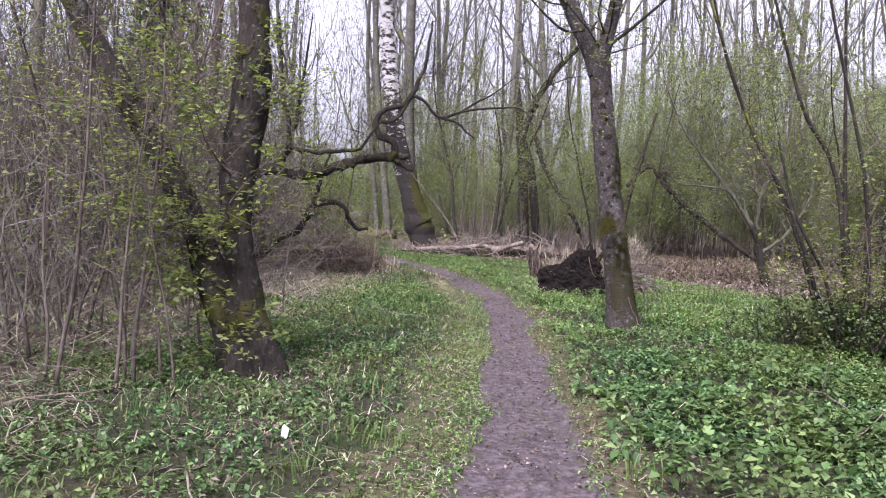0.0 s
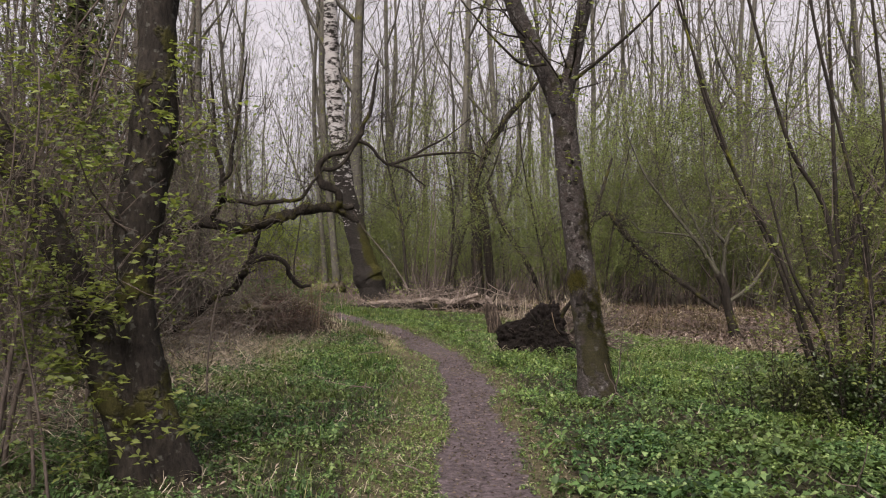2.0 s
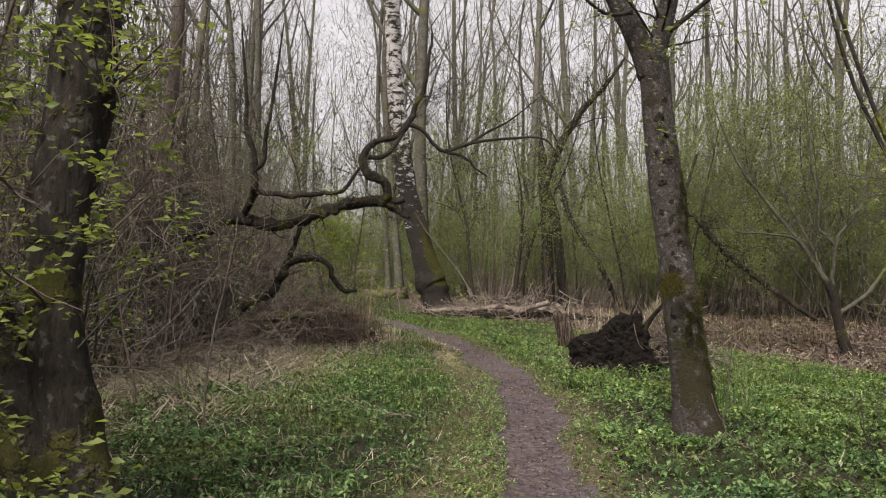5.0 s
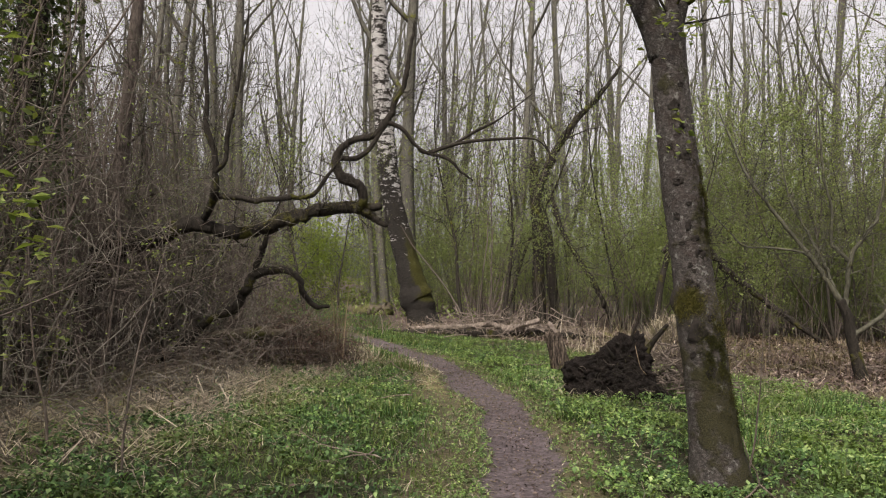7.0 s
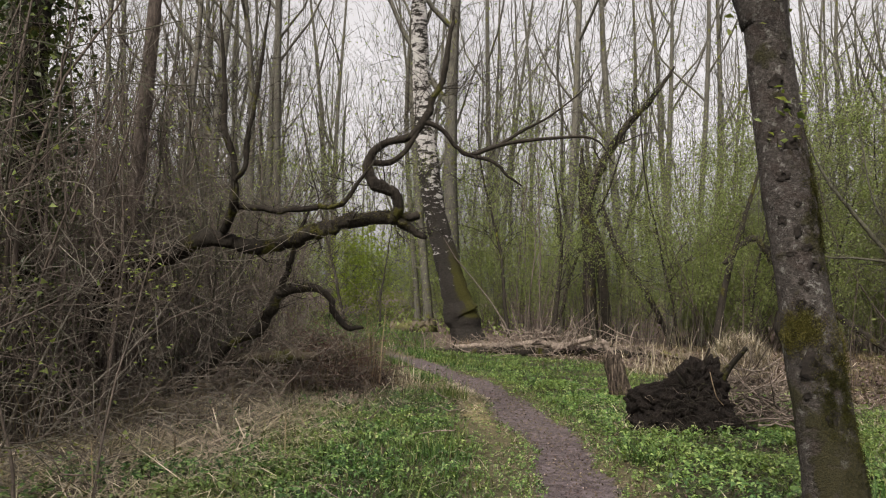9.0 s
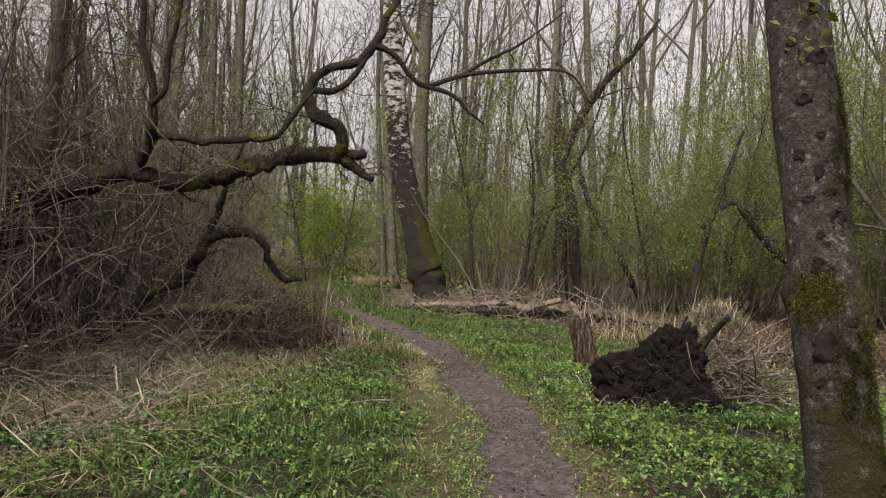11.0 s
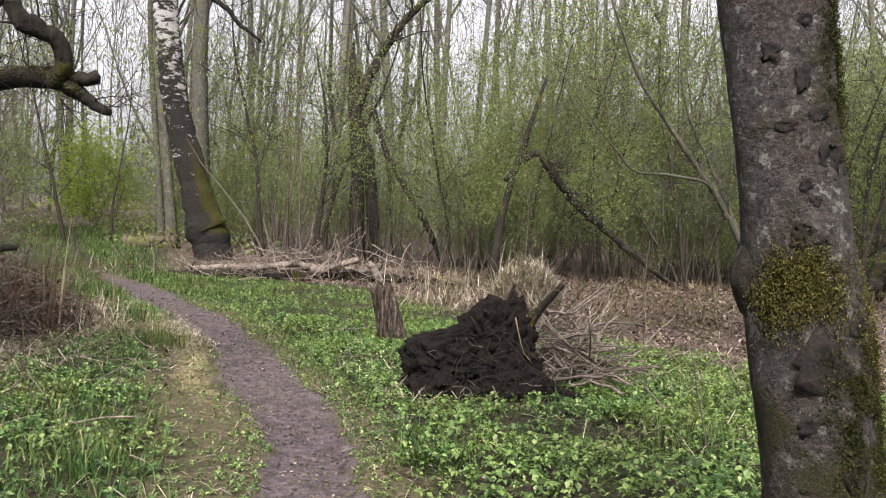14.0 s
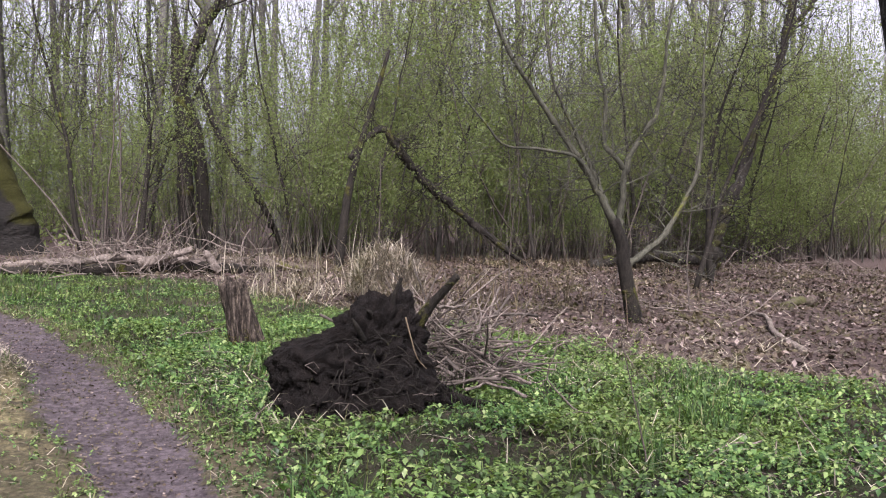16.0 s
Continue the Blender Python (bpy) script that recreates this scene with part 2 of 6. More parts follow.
def ground_mat():
    k = Mat("woodland_ground")
    n1 = k.noise(1.3, 5.0, 0.6)
    n2 = k.noise(22, 6.0, 0.7)
    n3 = k.noise(120, 4.0, 0.7)
    # soil and green are darkened to stand for shade in the gaps under herbs
    soil = k.ramp(n2, [(0.25, (0.012, 0.009, 0.007)), (0.75, (0.05, 0.039, 0.029))])
    green = k.ramp(n2, [(0.25, (0.010, 0.013, 0.006)), (0.75, (0.036, 0.044, 0.018))])
    base = k.mix(k.span(n1, 0.35, 0.65), soil, green)
    # bare trodden path: purplish grey-brown loam with crumbs and flecks
    path = k.ramp(k.noise(16, 7.0, 0.75), [(0.32, (0.02, 0.0155, 0.018)), (0.5, (0.074, 0.058, 0.064)), (0.7, (0.152, 0.124, 0.135))])
    path = k.mix(k.math('MULTIPLY', k.span(n3, 0.62, 0.72), 0.4), path, (0.22, 0.19, 0.19))
    path = k.mix(k.math('MULTIPLY', k.span(k.noise(48, 3.0), 0.60, 0.68), 0.7), path, (0.032, 0.024, 0.022))
    path = k.mix(k.math('MULTIPLY', k.span(k.noise(3.5, 5.0, 0.65), 0.45, 0.68), 0.55), path, k.mix(0.6, path, (0.03, 0.023, 0.024)))
    worn = k.ramp(n2, [(0.27, (0.03, 0.026, 0.014)), (0.52, (0.07, 0.058, 0.036)), (0.78, (0.165, 0.138, 0.085))])
    worn = k.mix(k.math('MULTIPLY', k.span(n1, 0.5, 0.62), 0.5), worn, green)
    mown = k.ramp(k.noise(40, 6.0, 0.7, (1.0, 0.35, 1.0)), [(0.27, (0.05, 0.042, 0.02)), (0.5, (0.15, 0.125, 0.066)), (0.75, (0.33, 0.28, 0.165))])
    lit = k.ramp(k.noise(26, 6.0, 0.7), [(0.27, (0.016, 0.011, 0.010)), (0.52, (0.065, 0.045, 0.041)), (0.76, (0.16, 0.118, 0.105))])
    # dark end of the hay ramp includes shade between the straws
    hay = k.ramp(k.noise(30, 6.0, 0.7), [(0.3, (0.014, 0.011, 0.009)), (0.72, (0.10, 0.078, 0.06))])
    jag = k.math('MULTIPLY', k.math('SUBTRACT', k.noise(5, 8.0, 0.8), 0.5), 2.6)
    col = k.mix(k.span(k.math('ADD', k.attr("hay"), jag), 0.3, 0.7), base, hay)
    col = k.mix(k.span(k.math('ADD', k.attr("litter"), jag), 0.3, 0.7), col, lit)
    col = k.mix(k.span(k.math('ADD', k.attr("worn"), jag), 0.35, 0.7), col, worn)
    col = k.mix(k.span(k.math('ADD', k.attr("mown"), jag), 0.35, 0.8), col, mown)
    col = k.mix(k.span(k.math('ADD', k.attr("path"), jag), 0.38, 0.62), col, path)
    h = k.math('ADD', n2, k.math('MULTIPLY', n3, 0.35))
    return k.surface(col, 0.95, h, 0.03, 0.8, 0.15)


M["ground"] = ground_mat()
kk = Mat("root_soil")
rs = kk.noise(14, 7.0, 0.75)
rc = kk.ramp(rs, [(0.3, (0.003, 0.0022, 0.002)), (0.6, (0.013, 0.0095, 0.0085)), (0.8, (0.055, 0.04, 0.036))])
M["root_soil"] = kk.surface(rc, 0.95, kk.math('ADD', rs, kk.math('MULTIPLY', kk.noise(70, 4.0), 0.4)), 0.05, 1.0, 0.15)
kk = Mat("dark_knot")
M["knot"] = kk.surface(kk.ramp(kk.noise(60, 4.0), [(0.3, (0.004, 0.003, 0.003)), (0.7, (0.016, 0.012, 0.010))]), 0.95, kk.noise(70, 4.0), 0.01)
kk = Mat("white_scrap")
M["white"] = kk.surface(kk.ramp(kk.noise(30, 4.0), [(0.3, (0.4, 0.37, 0.37)), (0.7, (0.62, 0.6, 0.6))]), 0.7)


# ---- geometry helpers ----
class Mesh:
    """Collects pieces as arrays and turns them into one mesh."""

    def __init__(self):
        self.v, self.f3, self.f4, self.n = [], [], [], 0

    def put(self, v, tris=None, quads=None):
        if tris is not None and len(tris):
            self.f3.append(np.asarray(tris, dtype=np.int64) + self.n)
        if quads is not None and len(quads):
            self.f4.append(np.asarray(quads, dtype=np.int64) + self.n)
        self.v.append(np.asarray(v, dtype=np.float64))
        self.n += len(v)

    def data(self, name, smooth=True):
        me = bpy.data.meshes.new(name)
        v = np.concatenate(self.v)
        t = np.concatenate(self.f3) if self.f3 else np.zeros((0, 3), dtype=np.int64)
        q = np.concatenate(self.f4) if self.f4 else np.zeros((0, 4), dtype=np.int64)
        loops = np.concatenate([t.ravel(), q.ravel()]).astype(np.int32)
        totals = np.concatenate([np.full(len(t), 3), np.full(len(q), 4)]).astype(np.int32)
        starts = np.concatenate([[0], np.cumsum(totals)[:-1]]).astype(np.int32)
        me.vertices.add(len(v))
        me.vertices.foreach_set("co", v.astype(np.float32).ravel())
        me.loops.add(len(loops))
        me.loops.foreach_set("vertex_index", loops)
        me.polygons.add(len(totals))
        me.polygons.foreach_set("loop_start", starts)
        me.polygons.foreach_set("loop_total", totals)
        me.polygons.foreach_set("use_smooth", np.full(len(totals), smooth))
        me.update(calc_edges=True)
        return me


def part(name, mesh, mat, parent=None, label="", smooth=True):
    """Links a collected mesh as one object, under a thing if one is given."""
    me = mesh if isinstance(mesh, bpy.types.Mesh) else mesh.data(name, smooth)
    if not me.materials:
        me.materials.append(M[mat])
    ob = new(name, me)
    if parent is not None:
        ob.parent = parent
    if label:
        ob["label"] = label
    return ob


def thing(name, label, category, at=(0, 0, 0), group="", kind=""):
    ob = new(name)
    ob.empty_display_size = 0.2
    ob.location = at
    return tagged(ob, label, category, group, kind)


def unit(a):
    a = np.asarray(a, dtype=float)
    return a / max(1e-9, np.linalg.norm(a))


def curve(ctrl, n):
    """n points of a smooth line through the control points (rows of x, y, z, r)."""
    c = np.asarray(ctrl, dtype=float)
    c = np.vstack([2 * c[0] - c[1], c, 2 * c[-1] - c[-2]])
    m = len(c) - 3
    u = np.linspace(0, m, n)
    i = np.minimum(u.astype(int), m - 1)
    t = (u - i)[:, None]
    a, b, d, e = c[i], c[i + 1], c[i + 2], c[i + 3]
    p = 0.5 * (2 * b + (d - a) * t + (2 * a - 5 * b + 4 * d - e) * t ** 2 + (3 * b - a - 3 * d + e) * t ** 3)
    p[:, 3] = np.maximum(p[:, 3], 0.002)
    return p


def tube(mesh, p, sides, rough=0.0, rng=None, cap=True):
    """A round limb along p (rows of x, y, z, r), with an uneven skin where rough > 0."""
    pts, r = p[:, :3], p[:, 3]
    tan = np.gradient(pts, axis=0)
    tan /= np.maximum(1e-9, np.linalg.norm(tan, axis=1))[:, None]
    ref = np.eye(3)[np.argmin(np.abs(tan.mean(axis=0)))]
    a = np.cross(tan, ref)
    a /= np.maximum(1e-9, np.linalg.norm(a, axis=1))[:, None]
    b = np.cross(tan, a)
    th = np.linspace(0, 2 * np.pi, sides, endpoint=False)
    rr = np.repeat(r[:, None], sides, axis=1)
    if rough > 0:
        ph = rng.uniform(0, 6.28, 6)
        s = np.cumsum(np.r_[0, np.linalg.norm(np.diff(pts, axis=0), axis=1)])[:, None]
        w = (np.sin(2 * th + ph[0] + 3.1 * s) * 0.4 + np.sin(3 * th + ph[1] - 4.7 * s) * 0.35 + np.sin(5 * th + ph[2] + 9 * s) * 0.25
             + 0.6 * np.sin(7.3 * s + ph[3]) + 0.4 * np.sin(17 * s + ph[4] + th))
        rr = rr * (1 + rough * w + rough * 0.5 * rng.uniform(-1, 1, rr.shape))
    v = pts[:, None, :] + rr[:, :, None] * (np.cos(th)[None, :, None] * a[:, None, :] + np.sin(th)[None, :, None] * b[:, None, :])
    n = len(pts)
    i, j = np.meshgrid(np.arange(n - 1), np.arange(sides), indexing="ij")
    k = (j + 1) % sides
    q = np.stack([i * sides + j, i * sides + k, (i + 1) * sides + k, (i + 1) * sides + j], axis=-1).reshape(-1, 4)
    v = v.reshape(-1, 3)
    tris = None
    if cap:
        v = np.vstack([v, pts[-1] + tan[-1] * r[-1] * 0.4, pts[0]])
        e, o = n * sides, (n - 1) * sides
        jj = np.arange(sides)
        kj = (jj + 1) % sides
        tris = np.vstack([np.stack([o + jj, o + kj, np.full(sides, e)], 1), np.stack([kj, jj, np.full(sides, e + 1)], 1)])
    mesh.put(v, tris, q)


def shoot(rng, start, way, length, r0, r1, n=5, wob=0.12, lift=0.0):
    """A wandering twig as rows of x, y, z, r."""
    d, p, rows = unit(way), np.asarray(start, dtype=float), []
    step = length / (n - 1)
    for i in range(n):
        rows.append((*p, r0 + (r1 - r0) * i / (n - 1)))
        d = unit(d + rng.normal(0, wob, 3) + (0, 0, lift))
        p = p + d * step
    return np.array(rows)


def twigs(mesh, p, rng, count, length, depth, tips, lo=0.3, hi=1.0, lift=0.06, wob=0.16, sides=3, ratio=0.45, rmin=0.003, spread=0.9, n_pts=4):
    """Side twigs along p, each with twigs of its own; their ends gather in tips."""
    n = len(p)
    for _ in range(count):
        u = rng.uniform(lo, hi) * (n - 1)
        i = min(int(u), n - 2)
        at = p[i] + (p[i + 1] - p[i]) * (u - i)
        along = unit(p[i + 1, :3] - p[i, :3])
        side = unit(np.cross(along, rng.normal(0, 1, 3)))
        l = length * rng.uniform(0.55, 1.25)
        r = max(rmin, at[3] * ratio)
        s = shoot(rng, at[:3], along * (1 - spread * 0.5) + side * spread, l, r, max(rmin * 0.6, r * 0.35), n_pts, wob, lift)
        tube(mesh, s, sides, cap=False)
        if depth > 0:
            twigs(mesh, s, rng, max(2, int(count * 0.45)), length * 0.5, depth - 1, tips, 0.25, 1.0, lift, wob, 3, 0.6, rmin, spread, max(3, n_pts - 1))
        else:
            tips.extend([s[-1, :3], s[-2, :3], 0.5 * (s[-1, :3] + s[-2, :3])])


def leaves(mesh, at, rng, per, size, spread, flat=0.3, slim=0.5):
    """Small folded leaves strewn round the points."""
    at = np.repeat(np.asarray(at, dtype=float), per, axis=0)
    n = len(at)
    if n == 0:
        return
    at = at + rng.normal(0, spread, (n, 3))
    d = rng.normal(0, 1, (n, 3))
    d[:, 2] *= flat
    d /= np.linalg.norm(d, axis=1)[:, None]
    up = rng.normal(0, 0.5, (n, 3)) + (0, 0, 1)
    s = np.cross(d, up)
    s /= np.linalg.norm(s, axis=1)[:, None]
    nrm = np.cross(s, d)
    l = (size * rng.uniform(0.6, 1.3, n))[:, None]
    w = l * slim * 0.5
    v = np.stack([at, at + d * l * 0.5 - s * w + nrm * l * 0.12, at + d * l, at + d * l * 0.5 + s * w + nrm * l * 0.12], axis=1).reshape(-1, 3)
    b = np.arange(n)[:, None] * 4
    mesh.put(v, np.vstack([b + (0, 2, 1), b + (0, 3, 2)]))


def specks(mesh, at, rng, per, size, spread):
    """Far foliage: one small bent-tipped three-cornered leaf each."""
    at = np.repeat(np.asarray(at, dtype=float), per, axis=0)
    n = len(at)
    at = at + rng.normal(0, spread, (n, 3))
    d = rng.normal(0, 1, (n, 3))
    d /= np.linalg.norm(d, axis=1)[:, None]
    t = np.cross(d, rng.normal(0, 1, (n, 3)))
    t /= np.linalg.norm(t, axis=1)[:, None]
    l = (size * rng.uniform(0.5, 1.35, n))[:, None]
    v = np.stack([at, at + d * l + t * l * 0.32, at + d * l * 0.75 - t * l * 0.4], 1).reshape(-1, 3)
    mesh.put(v, np.arange(n)[:, None] * 3 + (0, 1, 2))


def blades(mesh, at, rng, height, width, lean, vary=(0.2, 1.6)):
    """Grass blades or stems: a bent strip of two pieces each; height may be an array."""
    at = np.asarray(at, dtype=float)
    n = len(at)
    if n == 0:
        return
    th = rng.uniform(0, 2 * np.pi, n)
    out = np.stack([np.cos(th), np.sin(th), np.zeros(n)], 1)
    side = np.stack([-np.sin(th), np.cos(th), np.zeros(n)], 1)
    h = (np.asarray(height) * rng.uniform(0.5, 1.3, n))[:, None]
    ln = (lean * rng.uniform(*vary, n))[:, None]
    c, s = np.cos(np.minimum(ln, 1.5)), np.sin(np.minimum(ln, 1.5))
    c2, s2 = np.cos(np.minimum(ln * 1.9, 1.75)), np.sin(np.minimum(ln * 1.9, 1.75))
    z = np.array([0, 0, 1.0])
    mid = at + h * 0.55 * (s * out + c * z)
    tip = mid + h * 0.5 * (s2 * out + c2 * z)
    w = (np.asarray(width) * rng.uniform(0.6, 1.3, n))[:, None] * 0.5
    v = np.stack([at - side * w, at + side * w, mid + side * w * 0.8, mid - side * w * 0.8, tip], 1).reshape(-1, 3)
    b = np.arange(n)[:, None] * 5
    mesh.put(v, b + (3, 2, 4), b + (0, 1, 2, 3))


def herbs(mesh, at, rng, height, size):
    """Low broad-leaved plants: a few stalks, each with leaflets spread flat at its top."""
    at = np.asarray(at, dtype=float)
    n = len(at)
    if n == 0:
        return
    hh = np.asarray(height) * rng.uniform(0.5, 1.3, n)
    k = 5
    th0 = rng.uniform(0, 6.28, n)
    top = at + np.stack([rng.normal(0, 0.02, n), rng.normal(0, 0.02, n), hh], 1)
    tilt = rng.normal(0, 0.6, (n, 2))
    for j in range(k):
        th = th0 + j * 2 * np.pi / k + rng.normal(0, 0.25, n)
        d = np.stack([np.cos(th), np.sin(th), rng.normal(-0.12, 0.25, n) + tilt[:, 0] * np.cos(th) + tilt[:, 1] * np.sin(th)], 1)
        d /= np.linalg.norm(d, axis=1)[:, None]
        s = np.stack([-np.sin(th), np.cos(th), rng.normal(0, 0.2, n)], 1)
        l = (np.asarray(size) * rng.uniform(0.65, 1.3, n))[:, None]
        w = l * 0.33
        o = top + d * l * 0.12
        zz = np.array([0, 0, 1.0]) * l * 0.1
        v = np.stack([o, o + d * l * 0.42 - s * w + zz, o + d * l - zz, o + d * l * 0.42 + s * w + zz], 1).reshape(-1, 3)
        b = np.arange(n)[:, None] * 4
        mesh.put(v, np.vstack([b + (0, 2, 1), b + (0, 3, 2)]))


# ---- lie of the land ----
PY = np.array([-30, 0, 4.5, 6.7, 9.7, 11.5, 12.6, 13.5, 15.2, 17.8, 19.8, 21, 24.2, 26, 30, 37, 46, 60])
PX = np.array([0.3, 0.47, 0.53, 0.66, 0.83, 0.93, 0.95, 0.94, 0.77, 0.31, -0.22, -0.62, -1.85, -2.6, -3.7, -5.2, -7.3, -8.5])


def smooth(a, b, x):
    t = np.clip((x - a) / (b - a), 0, 1)
    return t * t * (3 - 2 * t)


def path_x(y):
    return np.interp(y, PY, PX) + 0.04 * np.sin(2.3 * y) + 0.02 * np.sin(5.1 * y + 1)


def path_w(y):
    return np.interp(y, [0, 5, 8, 11, 14, 18, 22, 30], [0.40, 0.36, 0.30, 0.27, 0.28, 0.32, 0.34, 0.32]) + 0.03 * np.sin(1.7 * y + 0.6)


def litter_x(y):
    return np.interp(y, [5, 10, 13, 14.8, 15.6, 17, 18.2, 20, 22, 24.6, 26.5, 28], [13, 11, 8.2, 6.8, 6.0, 5.6, 5.2, 4.1, 3.4, 2.4, -1.6, -1.8])


def hay_x(y):
    return np.interp(y, [0, 5, 8, 11, 14, 17, 18.5, 20, 22, 25, 30], [-3.6, -3.0, -2.6, -2.0, -1.75, -1.35, -1.5, -2.1, -3.2, -5.2, -7])


def height(x, y):
    z = 0.008 * np.sin(1.1 * x + 0.4 * y) + 0.008 * np.sin(0.7 * y - 1.9 * x + 1) + 0.007 * np.sin(4.1 * x + 2.2 * y)
    z = z + 0.12 * smooth(22, 32, y) - 0.04 * (1 - smooth(0.6, 1.5, np.abs(x - path_x(y)) / path_w(y)))
    return z + 0.06 * smooth(6, 12, np.abs(x)) * np.sin(0.35 * x + 0.21 * y)


# ---- ground: one sheet to the horizon ----
def axis(lo, hi, step, far, n):
    g = np.geomspace(0.3, far, n)
    return np.r_[lo - g[::-1], np.arange(lo, hi, step), hi + g]


gx, gy = axis(-5, 8, 0.1, 400, 26), axis(-1, 29, 0.12, 400, 26)
XX, YY = np.meshgrid(gx, gy)
ZZ = height(XX, YY)
ground_mesh = Mesh()
nx, ny = len(gx), len(gy)
gi, gj = np.meshgrid(np.arange(ny - 1), np.arange(nx - 1), indexing="ij")
ground_mesh.put(np.stack([XX, YY, ZZ], -1).reshape(-1, 3), None,
                np.stack([gi * nx + gj, gi * nx + gj + 1, (gi + 1) * nx + gj + 1, (gi + 1) * nx + gj], -1).reshape(-1, 4))
gm = ground_mesh.data("ground")
off = XX - path_x(YY)
zones = {
    "path": (1 - smooth(0.35, 1.75, np.abs(off) / path_w(YY))) * (1 - 0.75 * smooth(22.5, 26, YY)),
    "mown": smooth(0.05, 0.2, -off - path_w(YY) * 0.8) * (1 - smooth(0.28, 0.55, -off - path_w(YY))) * smooth(12.5, 16.5, YY) * (1 - smooth(19, 22, YY)) * 0.72,
    "worn": (1 - smooth(0.0, 0.45, np.maximum(-off - path_w(YY) - 0.4 - 0.15 * smooth(11, 15, YY), off - path_w(YY) - 0.15))) * (1 - smooth(24, 30, YY)) * 0.85,
    "litter": np.maximum(smooth(-0.3, 0.5, XX - litter_x(YY)), smooth(27, 32, YY) * smooth(1.3, 2.8, np.abs(off)) * 0.8),
    "hay": np.maximum(smooth(-0.4, 0.8, hay_x(YY) - XX) * 0.9, 0.9 * np.exp(-((XX + 0.15) / 0.35) ** 2 - ((YY - 18.2) / 1.4) ** 2)),
}
for zname, zval in zones.items():
    at = gm.attributes.new(zname, 'FLOAT', 'POINT')
    at.data.foreach_set("value", zval.astype(np.float32).ravel())
ground = part("ground", gm, "ground")
tagged(ground, "woodland floor of dark soil with a bare trodden footpath", "ground", kind="structure")


# ---- trees and shrubs ----
def limb(tree, name, mat, ctrl, n, sides, rough, rng, label=""):
    p = curve(ctrl, n)
    if rough >= 0.1:
        s = np.cumsum(np.r_[0, np.linalg.norm(np.diff(p[:, :3], axis=0), axis=1)])
        for _ in range(int(s[-1] / 0.14)):
            c, w = rng.uniform(0, s[-1]), rng.uniform(0.02, 0.06)
            bump = np.exp(-((s - c) / w) ** 2)
            p[:, :3] += (bump * p[:, 3])[:, None] * rng.normal(0, 0.3, 3)
            p[:, 3] *= 1 + bump * rng.uniform(-0.15, 0.22)
    m = Mesh()
    tube(m, p, sides, rough, rng)
    return part(name, m, mat, tree, label), p


